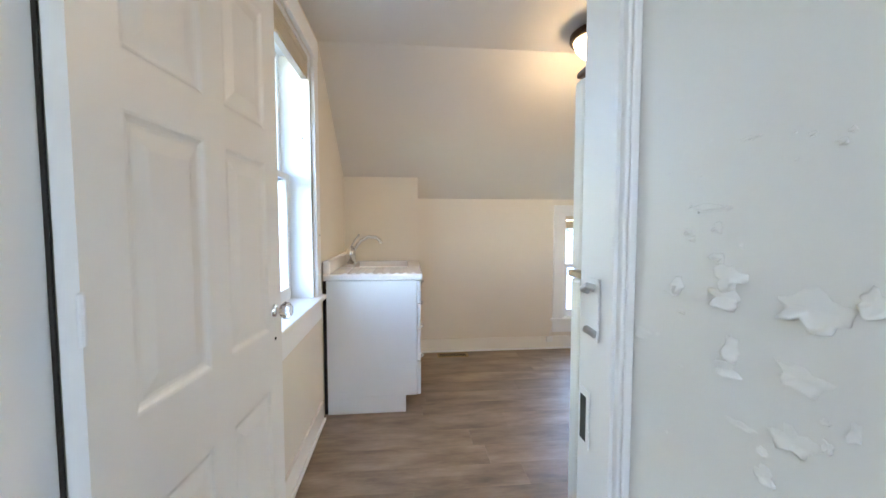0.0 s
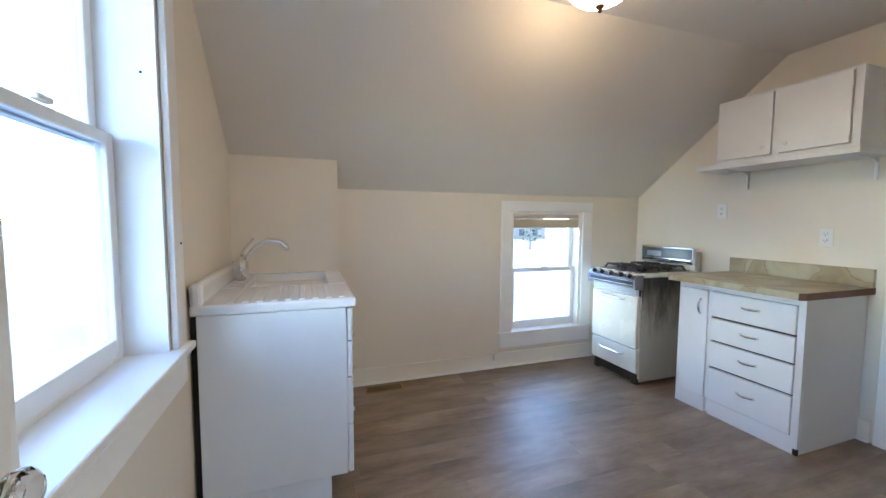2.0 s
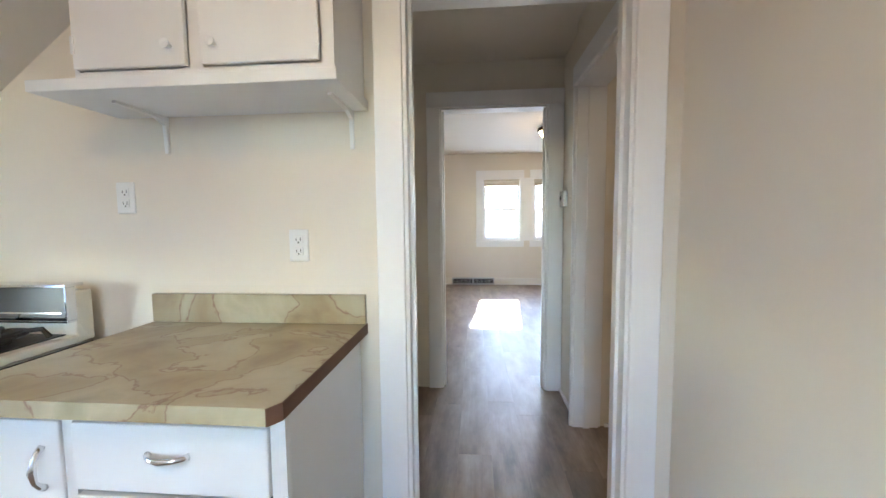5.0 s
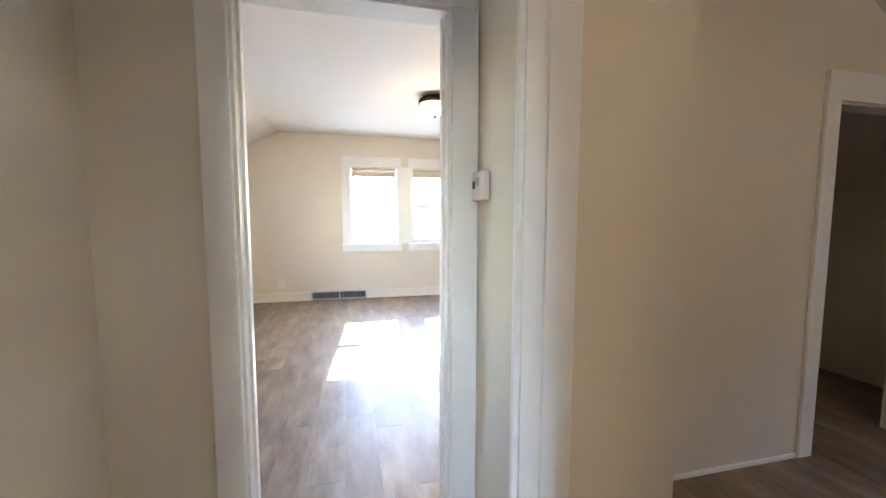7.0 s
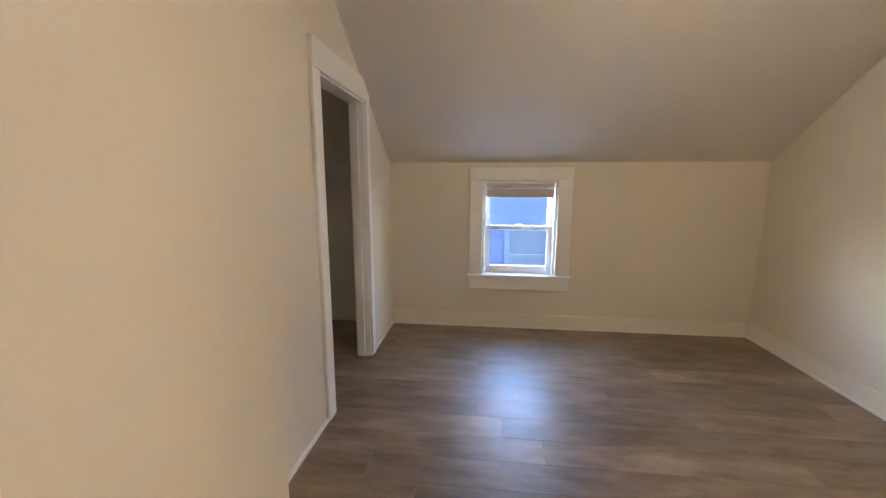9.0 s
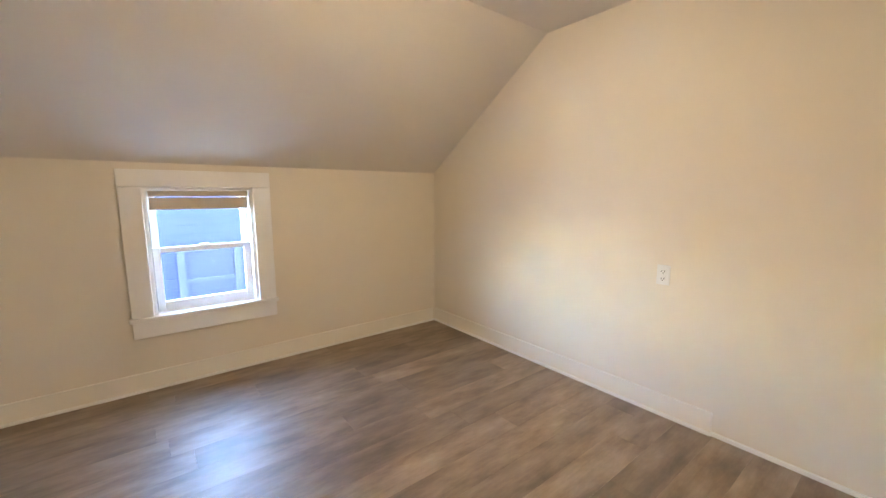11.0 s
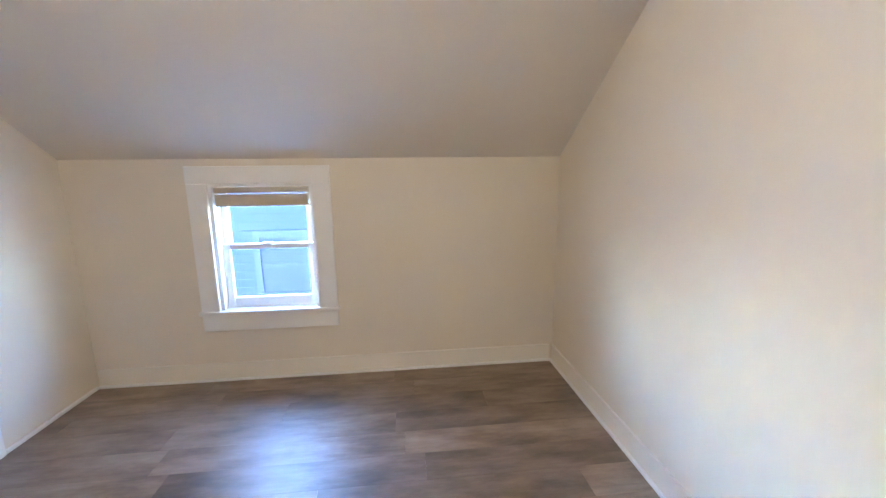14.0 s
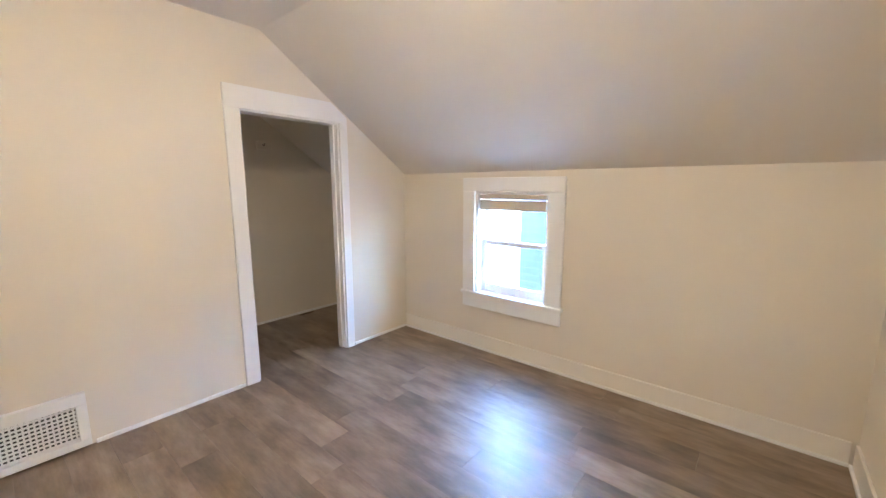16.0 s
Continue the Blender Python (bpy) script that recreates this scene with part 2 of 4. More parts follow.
def obj(name, bm, mat, smooth=False):
    me = bpy.data.meshes.new(name)
    bm.to_mesh(me)
    bm.free()
    me.materials.append(mat)
    if smooth:
        me.shade_smooth()
    return new(name, me)


def part(name, bm, mat, parent, label="", smooth=False):
    ob = obj(name, bm, mat, smooth)
    ob.parent = parent
    if label:
        tagged(ob, label)
    return ob


def thing(name, m, label, category, group="", kind=""):
    e = new(name)
    e.matrix_world = m
    return tagged(e, label, category, group, kind)


def structure(name, bm, mat, label, category, smooth=False):
    return tagged(obj(name, bm, mat, smooth), label, category, kind="structure")


# ---- roof profile of each space: height at y ----
def kitchen_top(y):
    return min(2.42, 1.521 + 0.739 * (4.097 - y))


def bedroom_top(y):
    return min(2.42, 1.507 + 0.69 * (y + 2.10))


def living_top(y):
    return min(2.53, 2.25 + 0.5 * (3.40 - y), 2.25 + 0.5 * (y + 1.5))


def flat(h):
    return lambda a: h


def hole(w):
    return (w[0], w[1], w[2] - 0.031, w[3])


def wall(name, axis, p0, p1, a0, a1, top, holes=(), breaks=(), mat=None, label="cream painted plaster wall with faint unevenness"):
    """A wall between p0 and p1 in thickness, from a0 to a1 along; holes: (a0, a1, z0, z1)."""
    cuts = sorted({a0, a1, *[c for h in holes for c in h[:2] if a0 < c < a1], *[b for b in breaks if a0 < b < a1]})
    bm = bmesh.new()
    for c0, c1 in zip(cuts, cuts[1:]):
        mid = (c0 + c1) / 2
        spans, z = [], -0.02
        for h in sorted((h for h in holes if h[0] <= mid <= h[1]), key=lambda h: h[2]):
            if h[2] > z:
                spans.append((z, h[2]))
            z = h[3]
        spans.append((z, None))
        for z0, z1 in spans:
            t0, t1 = (z1, z1) if z1 is not None else (top(c0) + 0.03, top(c1) + 0.03)
            if min(t0, t1) <= z0:
                continue
            pts = [(c0, z0), (c1, z0), (c1, t1), (c0, t0)]
            if axis == "x":
                prism([(a, z) for a, z in pts], "x", p0, p1, bm)
            else:
                prism([(a, z) for a, z in pts], "y", p0, p1, bm)
    return structure(name, bm, mat or WALL, label, "wall")


# ---- floor slab and ground ----
structure("floor", boxes((-1.6, 10.0, -2.6, 4.4, -0.30, -0.009)), SUBFLOOR, "grey-brown wood-look vinyl plank floor", "floor")
floor = bpy.data.objects["floor"]

# ---- walls ----
KS, BN = 1.29, 1.19
WWIN = (1.86, 2.655, 0.83, 2.24)
# opening of an unseen window, added to brighten the entry
FILLWIN = (-0.05, 0.60, 0.95, 2.15)
NWIN = (1.985, 2.725, 0.315, 1.378)
SWIN = (3.445, 4.095, 0.505, 1.352)
EWIN = ((0.13, 0.87, 0.86, 2.06), (1.09, 1.83, 0.86, 2.06))
LWIN = (6.60, 7.40, 0.92, 2.10)
wall("wall_west", "x", -0.38, -0.157, -1.2, 4.25, kitchen_top, [hole(WWIN)], [2.8805])
wall("wall_north", "y", 4.097, 4.25, -0.157, 3.52, flat(1.55), [hole(NWIN)])
wall("wall_kitchen_east", "x", 3.396, 3.52, BN, 4.097, kitchen_top, [(1.438, 2.222, -0.02, 2.075)], [2.8805])
wall("wall_kitchen_south", "y", BN, KS, 1.62, 3.396, flat(2.5))
wall("wall_fridge_side", "x", 1.62, 1.762, -2.10, BN, lambda y: bedroom_top(y) + 0.02, (), [-0.777])
wall("wall_fridge_back", "y", 0.36, 0.46, 0.789, 1.62, flat(2.5))
wall("wall_entry", "x", 0.71, 0.79, -1.2, 0.83, flat(2.5), mat=PEEL, label="old white painted wall with peeling blistered paint")
wall("wall_doorway", "y", 0.83, 0.925, -0.157, 0.79, flat(2.5), [(-0.157, 0.706, -0.02, 2.06)], mat=PEEL, label="white painted wall round an open doorway")
# unseen end wall, cut for the added window
wall("wall_entry_back", "y", -1.32, -1.2, -0.38, 0.79, flat(2.5), [hole(FILLWIN)], mat=PEEL, label="plain white painted wall behind the doorway")
wall("wall_bedroom_north", "y", 1.225, 1.37, 3.52, 4.425, flat(2.5), [(3.53, 4.42, -0.02, 2.06)])
wall("wall_south", "y", -2.25, -2.10, 1.62, 6.22, flat(1.53), [hole(SWIN)])
wall("wall_closet", "x", 4.94, 5.04, -2.10, 0.81, bedroom_top, [(-1.375, -0.59, -0.02, 1.90)], [-0.777])
structure("wall_chase", boxes((4.425, 5.04, 0.81, 1.335, -0.02, 2.5)), WALL, "cream painted chimney chase with a sharp plaster corner", "wall")
wall("wall_hall_east", "x", 4.923, 5.04, 1.335, 3.45, flat(2.55), [(1.438, 2.230, -0.02, 2.10)])
wall("wall_hall_north", "y", 2.66, 2.76, 3.52, 4.923, flat(2.5), [(3.64, 4.40, -0.02, 2.05)])
wall("wall_closet_north", "y", -0.25, -0.15, 5.04, 6.22, flat(2.55))
wall("wall_closet_back", "x", 6.10, 6.22, -2.10, -0.25, bedroom_top, (), [-0.777], label="unlit grey-cream painted closet wall")
wall("wall_living_east", "x", 9.648, 9.80, -1.65, 3.55, living_top, [hole(w) for w in EWIN], [2.84, -0.94])
wall("wall_living_north", "y", 3.40, 3.55, 5.04, 9.648, flat(2.28), [hole(LWIN)])
wall("wall_living_south", "y", -1.65, -1.5, 6.22, 9.648, flat(2.28))
wall("wall_living_west", "x", 4.93, 5.04, 3.45, 3.55, flat(2.3))


# ---- ceilings ----
def ceiling(name, pts, x0, x1):
    return structure(name, prism(pts, "x", x0, x1), CEIL, "warm off-white painted ceiling, slightly uneven", "ceiling")


ceiling("ceiling_kitchen", [(0.30, 2.42), (2.8805, 2.42), (4.26, 1.4005), (4.26, 1.60), (2.96, 2.56), (0.30, 2.56)], -0.40, 3.45)
ceiling("ceiling_entry", [(-1.35, 2.46), (0.30, 2.46), (0.30, 2.62), (-1.35, 2.62)], -0.40, 1.70)
ceiling("ceiling_bedroom", [(1.25, 2.42), (-0.777, 2.42), (-2.26, 1.3966), (-2.26, 1.58), (-0.85, 2.56), (1.25, 2.56)], 1.70, 4.99)
ceiling("ceiling_closet", [(-0.15, 2.42), (-0.777, 2.42), (-2.26, 1.3966), (-2.26, 1.58), (-0.85, 2.56), (-0.15, 2.56)], 4.99, 6.22)
ceiling("ceiling_hall", [(1.25, 2.41), (2.80, 2.41), (2.80, 2.56), (1.25, 2.56)], 3.45, 4.99)
ceiling("ceiling_living", [(-1.66, 2.17), (-0.94, 2.53), (2.84, 2.53), (3.56, 2.17), (3.56, 2.35), (2.90, 2.68), (-1.0, 2.68), (-1.66, 2.35)], 4.99, 9.81)


# ---- openings ----
def door_frame(name, m, w, h, depth, cas=0.09, left=None, right=None, sides=(1, 1), label="white painted wooden door casing", head=0.10, clip=None, stops=True):
    """Local x along the opening, y through the wall (0 = near face), z up."""
    f = thing(name, m, label, "door frame", kind="structure")
    left, right = cas if left is None else left, cas if right is None else right
    part("jamb", boxes((-0.001, 0.02, -0.004, depth + 0.004, 0, h)), TRIM, f)
    part("jamb", boxes((w - 0.02, w + 0.001, -0.004, depth + 0.004, 0, h)), TRIM, f)
    part("head_jamb", boxes((0.02, w - 0.02, -0.004, depth + 0.004, h - 0.02, h + 0.001)), TRIM, f)
    if stops:
        part("door_stop", boxes((0.02, 0.032, depth * 0.4, depth * 0.4 + 0.035, 0, h - 0.02)), TRIM, f)
        part("door_stop", boxes((w - 0.032, w - 0.02, depth * 0.4, depth * 0.4 + 0.035, 0, h - 0.02)), TRIM, f)
    for k, (y0, y1) in enumerate(((-0.022, -0.002), (depth + 0.002, depth + 0.022))):
        if not sides[k]:
            continue
        part("side_casing", boxes((-left, 0.008, y0, y1, 0, h - 0.008), bevel=0.004), TRIM, f)
        part("side_casing", boxes((w - 0.008, w + right, y0, y1, 0, h - 0.008), bevel=0.004), TRIM, f)
        if clip is None or k:
            part("head_casing", boxes((-left, w + right, y0 - 0.003, y1 + 0.003, h - 0.008, h + head), bevel=0.004), TRIM, f)
        else:
            part("head_casing", prism(clip, "y", y0 - 0.003, y1 + 0.003), TRIM, f)
    return f


def window(name, m, w, h, depth, label, blind=True, head=0.11, cas=0.10, stool=0.07, apron=0.12, sides=(1, 1), lo=0.5, inset=0.0):
    """Double-hung window. Local x along the wall, y outward through it (0 = room face), z up from the stool."""
    f = thing(name, m, label, "window", kind="structure")
    if sides[0]:
        part("casing", boxes((-cas, 0.0, -0.024, -0.002, 0.0, h), bevel=0.004), TRIM, f)
    if sides[1]:
        part("casing", boxes((w, w + cas, -0.024, -0.002, 0.0, h), bevel=0.004), TRIM, f)
    a, b = (-cas if sides[0] else -0.055), (w + cas if sides[1] else w + 0.055)
    part("head_casing", boxes((a, b, -0.028, -0.002, h, h + head), bevel=0.004), TRIM, f)
    part("window_sill", boxes((a - 0.015 * sides[0], b + 0.015 * sides[1], -stool, 0.06 + inset, -0.028, 0.0), bevel=0.006), TRIM, f)
    part("apron", boxes((a, b, -0.022, -0.002, -0.028 - apron, -0.028), bevel=0.004), TRIM, f)
    part("side_jamb", boxes((0.0, 0.022, 0.0, depth, 0.0, h)), TRIM, f)
    part("side_jamb", boxes((w - 0.022, w, 0.0, depth, 0.0, h)), TRIM, f)
    part("head_jamb", boxes((0.022, w - 0.022, 0.0, depth, h - 0.022, h)), TRIM, f)
    part("outer_sill", boxes((0.0, w, 0.06 + inset, depth + 0.05, -0.03, 0.012)), TRIM, f)
    mid = h * lo
    for nm, y, z0, z1 in (("lower_sash", 0.055 + inset, 0.012, mid + 0.02), ("upper_sash", 0.095 + inset, mid - 0.02, h - 0.022)):
        bm = bmesh.new()
        x0, x1, s = 0.024, w - 0.024, 0.045
        box(bm, x0, x0 + s, y, y + 0.034, z0, z1, 0.004)
        box(bm, x1 - s, x1, y, y + 0.034, z0, z1, 0.004)
        box(bm, x0 + s, x1 - s, y + 0.001, y + 0.033, z0, z0 + (0.06 if nm[0] == "l" else 0.036), 0.004)
        box(bm, x0 + s, x1 - s, y + 0.001, y + 0.033, z1 - 0.036, z1, 0.004)
        sash = part(nm, bm, VINYL, f, "white vinyl window sash")
        pane = part("pane", boxes((x0 + s - 0.004, x1 - s + 0.004, y + 0.015, y + 0.019, z0 + 0.03, z1 - 0.03)), GLASS, sash)
        pane.visible_shadow = False
    part("sash_lock", boxes((w / 2 - 0.03, w / 2 + 0.03, 0.035 + inset, 0.056 + inset, mid + 0.018, mid + 0.034), bevel=0.004), PLASTIC, f)
    if blind:
        bl = part("blind", boxes((0.03, w - 0.03, 0.004, 0.05, h - 0.062, h - 0.024), bevel=0.004), BLIND, f, "raised beige mini blind")
        for i in range(7):
            z = h - 0.068 - i * 0.009
            part("slat", boxes((0.034, w - 0.034, 0.006 + 0.002 * (i % 2), 0.046, z - 0.0092, z)), BLIND, bl)
        part("bottom_rail", boxes((0.032, w - 0.032, 0.008, 0.044, h - 0.148, h - 0.1305), bevel=0.004), BLIND, bl)
    return f


# the camera's doorway, kitchen to hall, hall to living room, hall to bedroom, closet
door_frame("door_frame", pose(-0.175, 0.83, 0), 0.881, 2.06, 0.095, left=0.018, right=0.075, sides=(0, 1), stops=False, label="white painted door casing with old strike plates")
door_frame("door_frame", Matrix(((0, 1, 0, 3.396), (-1, 0, 0, 2.222), (0, 0, 1, 0), (0, 0, 0, 1))), 0.784, 2.075, 0.124, label="white painted casing of the kitchen doorway")
door_frame("door_frame", Matrix(((0, 1, 0, 4.923), (-1, 0, 0, 2.230), (0, 0, 1, 0), (0, 0, 0, 1))), 0.792, 2.10, 0.117, right=0.10, label="white painted casing of the living room doorway")
door_frame("door_frame", pose(4.42, 1.37, 0, 0, 0, 180), 0.89, 2.06, 0.145, cas=0.012, left=0.012, right=0.008, label="white painted casing of the bedroom doorway")
CLIP = [(-0.085, 1.892), (0.845, 1.892), (0.845, 1.935), (0.70, 2.035), (-0.085, 2.035)]
door_frame("door_frame", Matrix(((0, 1, 0, 4.94), (-1, 0, 0, -0.59), (0, 0, 1, 0), (0, 0, 0, 1))), 0.785, 1.90, 0.10, cas=0.085, right=0.065, sides=(1, 0), label="white painted closet casing cut under the sloped ceiling", clip=CLIP)

EAST = Matrix(((0, 1, 0, 0), (-1, 0, 0, 0), (0, 0, 1, 0), (0, 0, 0, 1)))
WEST = Matrix(((0, -1, 0, 0), (1, 0, 0, 0), (0, 0, 1, 0), (0, 0, 0, 1)))


def at(x, y, z, m):
    return Matrix.Translation((x, y, z)) @ m


window("window_1", at(-0.157, WWIN[0], WWIN[2], WEST), 0.795, 1.41, 0.223, "white double-hung window above a deep stool", inset=0.07, stool=0.05)
# added out of view, only to let fill light into the entry
window("fill_window", at(FILLWIN[1], -1.2, FILLWIN[2], pose(0, 0, 0, 0, 0, 180)), 0.65, 1.20, 0.12, "added unseen double-hung window that brightens the entry", blind=False, cas=0.08)
window("window_2", at(NWIN[0], 4.097, NWIN[2], Matrix.Identity(4)), 0.74, 1.063, 0.15, "low white double-hung window with raised beige blind", stool=0.03, cas=0.105, head=0.085, apron=0.115)
window("window_3", at(SWIN[1], -2.10, SWIN[2], pose(0, 0, 0, 0, 0, 180)), 0.65, 0.847, 0.15, "small white double-hung window in the knee wall", cas=0.12, stool=0.035, apron=0.11)
window("window_4", at(9.648, EWIN[1][1], EWIN[1][2], EAST), 0.74, 1.20, 0.15, "white double-hung window of a sunny pair", sides=(1, 0), cas=0.12, head=0.15, stool=0.04, apron=0.09)
window("window_5", at(9.648, EWIN[0][1], EWIN[0][2], EAST), 0.74, 1.20, 0.15, "white double-hung window of a sunny pair", sides=(0, 1), cas=0.12, head=0.15, stool=0.04, apron=0.09)
structure("mullion_trim", boxes((9.622, 9.646, 0.87, 1.09, 0.86, 2.06), bevel=0.004), TRIM, "flat white mullion between two windows", "trim")
window("window_6", at(LWIN[0], 3.40, LWIN[2], Matrix.Identity(4)), 0.80, 1.18, 0.15, "white double-hung side window of the living room")


# ---- baseboards ----
def baseboard(rows, h=0.13, t=0.014, quarter=True):
    """Rows: x0, y0, x1, y1 with the room on the side of the given normal."""
    for x0, y0, x1, y1, nx, ny in rows:
        bm, shoe = bmesh.new(), bmesh.new()
        xs, ys = sorted((x0, x1)), sorted((y0, y1))
        if nx:
            a, c = sorted((x0, x0 + nx * t))
            box(bm, a, c, ys[0], ys[1], 0, h, 0.003)
            a, c = sorted((x0 + nx * t, x0 + nx * (t + 0.014)))
            box(shoe, a, c, ys[0], ys[1], 0, 0.02, 0.004)
        else:
            a, c = sorted((y0, y0 + ny * t))
            box(bm, xs[0], xs[1], a, c, 0, h, 0.003)
            a, c = sorted((y0 + ny * t, y0 + ny * (t + 0.014)))
            box(shoe, xs[0], xs[1], a, c, 0, 0.02, 0.004)
        base = structure("baseboard", bm, BASE if quarter else TRIM, "off-white painted wooden baseboard", "baseboard")
        if quarter:
            part("shoe_moulding", shoe, TRIM, base, "white quarter-round moulding")
        else:
            shoe.free()


baseboard([(0.50, 4.097, 3.37, 4.097, 0, -1), (3.396, 2.33, 3.396, 4.07, -1, 0), (-0.157, 0.95, -0.157, 2.80, 1, 0),
           (1.762, -2.08, 1.762, 0.42, 1, 0), (1.79, -2.10, 4.93, -2.10, 0, 1), (9.648, -1.45, 9.648, 1.60, -1, 0), (9.648, 2.43, 9.648, 3.37, -1, 0),
           (5.06, 3.40, 9.62, 3.40, 0, -1), (4.50, 2.66, 4.90, 2.66, 0, -1)])
baseboard([(4.94, -2.07, 4.94, -1.45, -1, 0), (4.94, -0.50, 4.94, 0.30, -1, 0), (4.43, 1.335, 4.90, 1.335, 0, 1), (4.425, 0.85, 4.425, 1.18, -1, 0), (1.64, KS, 3.37, KS, 0, 1), (1.762, 0.42, 1.762, 1.17, 1, 0), (6.10, -2.07, 6.10, -0.28, -1, 0)], h=0.022, t=0.016, quarter=False)


# ---- doors ----
def panel_door(name, m, w, h, label, panels, knob=True):
    """Local x from hinge to free edge, y through the thickness, z up."""
    d = thing(name, m, label, "door")
    t = 0.036
    bm = bmesh.new()
    xs = sorted({0.0, w, *[c for p in panels for c in p[:2]]})
    zs = sorted({0.0, h, *[c for p in panels for c in p[2:]]})
    for x0, x1 in zip(xs, xs[1:]):
        for z0, z1 in zip(zs, zs[1:]):
            cx, cz = (x0 + x1) / 2, (z0 + z1) / 2
            if not any(p[0] < cx < p[1] and p[2] < cz < p[3] for p in panels):
                box(bm, x0, x1, 0, t, z0, z1)
    bmesh.ops.remove_doubles(bm, verts=bm.verts, dist=1e-5)
    part("leaf", bm, DOORP, d)
    for x0, x1, z0, z1 in panels:
        bm = bmesh.new()
        # ovolo edge, sunk channel, long bevel and raised field on both faces
        for mid, sgn in ((0.0, 1), (t, -1)):
            rings = []
            for inset, deep in ((0.0, 0.0), (0.006, 0.0015), (0.012, 0.006), (0.018, 0.008), (0.026, 0.008), (0.058, 0.0025), (0.062, 0.002)):
                y = mid + sgn * deep
                rings.append([bm.verts.new(v) for v in ((x0 + inset, y, z0 + inset), (x1 - inset, y, z0 + inset), (x1 - inset, y, z1 - inset), (x0 + inset, y, z1 - inset))])
            for lo, hi in zip(rings, rings[1:]):
                for i in range(4):
                    bm.faces.new((lo[i], lo[(i + 1) % 4], hi[(i + 1) % 4], hi[i]))
            bm.faces.new(rings[-1])
        bmesh.ops.recalc_face_normals(bm, faces=bm.faces)
        part("panel", bm, DOORP, d)
    if knob:
        for s, y in ((-1, 0.0), (1, t)):
            k = part("knob", lathe([(0.006, 0.02), (0.02, 0.023), (0.029, 0.035), (0.029, 0.045), (0.02, 0.056), (0.004, 0.057)], 12, None,
                     Matrix.Translation((w - 0.055, y, 0.957)) @ pose(0, 0, 0, -90 * s)), KNOBGLASS, d, "clear cut-glass door knob")
            part("shank", lathe([(0.024, 0.0), (0.022, 0.005), (0.011, 0.008), (0.011, 0.022), (0.002, 0.023)], 16, None,
                 Matrix.Translation((w - 0.055, y, 0.957)) @ pose(0, 0, 0, -90 * s)), CHROME, k)
        part("keyhole", lathe([(0.006, 0.0), (0.006, 0.002), (0.001, 0.0021)], 12, None, Matrix.Translation((w - 0.055, 0.0, 0.86)) @ pose(0, 0, 0, 90)), GAP, d)
        part("latch_plate", boxes((w, w + 0.002, 0.006, 0.03, 0.88, 1.03)), BRUSHED, d)
    for z in (0.25, 1.1, 1.85):
        part("hinge", lathe([(0.006, -0.04), (0.006, 0.04), (0.004, 0.043)], 10, None, Matrix.Translation((-0.004, -0.004 if knob else 0.040, z))), TRIM, d)
    return d


PANELS = [(0.10, 0.345, 0.25, 0.70), (0.435, 0.68, 0.25, 0.70), (0.10, 0.345, 0.895, 1.45), (0.435, 0.68, 0.895, 1.45), (0.10, 0.345, 1.55, 1.92), (0.435, 0.68, 1.55, 1.92)]
panel_door("door_1", pose(-0.112, 0.932, 0.012, 0, 0, 85.8), 0.775, 2.03, "open white panelled wooden door with a glass knob", PANELS)
panel_door("door_2", pose(4.377, 2.712, 0.012, 0, 0, 180), 0.735, 2.03, "closed white panelled door in the hall", [(0.1, 0.635, 0.25, 0.72), (0.1, 0.635, 0.93, 1.9)], False)
door_frame("door_frame", pose(4.40, 2.66, 0, 0, 0, 180) @ Matrix.Diagonal((1, -1, 1, 1)), 0.76, 2.05, 0.10, sides=(1, 0), label="white painted casing of the hall door")

# near-black strips that paint the shade in two hinge gaps, not real seals
structure("door_gap_shade", boxes((4.3772, 4.3799, 2.682, 2.70, 0.0, 2.03)), GAP, "dark strip painting the shade in the hall door hinge gap", "seal")
structure("door_gap_shade", boxes((-0.1565, -0.1495, 0.9295, 0.9345, 0.0, 2.03)), GAP, "dark strip painting the shade in the open door gap", "seal")
structure("trim", boxes((0.692, 0.7095, 0.813, 0.8295, 0, 2.12), (0.697, 0.7095, 0.807, 0.813, 0, 2.12), bevel=0.003), TRIM, "moulded white edge of the old door casing", "trim")
# old strike plates on the doorway's jamb
sp = thing("strike_plate", pose(0.6845, 0.880, 1.074), "old painted-over strike plate on the jamb", "hardware")
part("plate", boxes((-0.003, 0.0, -0.02, 0.02, 0.0, 0.10), bevel=0.001), TRIM, sp)
part("keeper", tube([(-0.004, -0.012, 0.085), (-0.014, -0.006, 0.088), (-0.014, 0.008, 0.082), (-0.004, 0.014, 0.078)], 0.006), BRUSHED, sp)
part("keeper", tube([(-0.004, -0.016, 0.012), (-0.011, 0.0, 0.018), (-0.004, 0.016, 0.012)], 0.006), BRUSHED, sp)
sp = thing("strike_plate", pose(0.6845, 0.902, 0.885), "old mortised strike plate with a dark slot", "hardware")
part("plate", boxes((-0.003, 0.0, -0.018, 0.018, 0.0, 0.10), bevel=0.001), TRIM, sp)
part("slot", boxes((-0.0036, -0.0031, -0.010, 0.010, 0.012, 0.088)), DARK, sp)


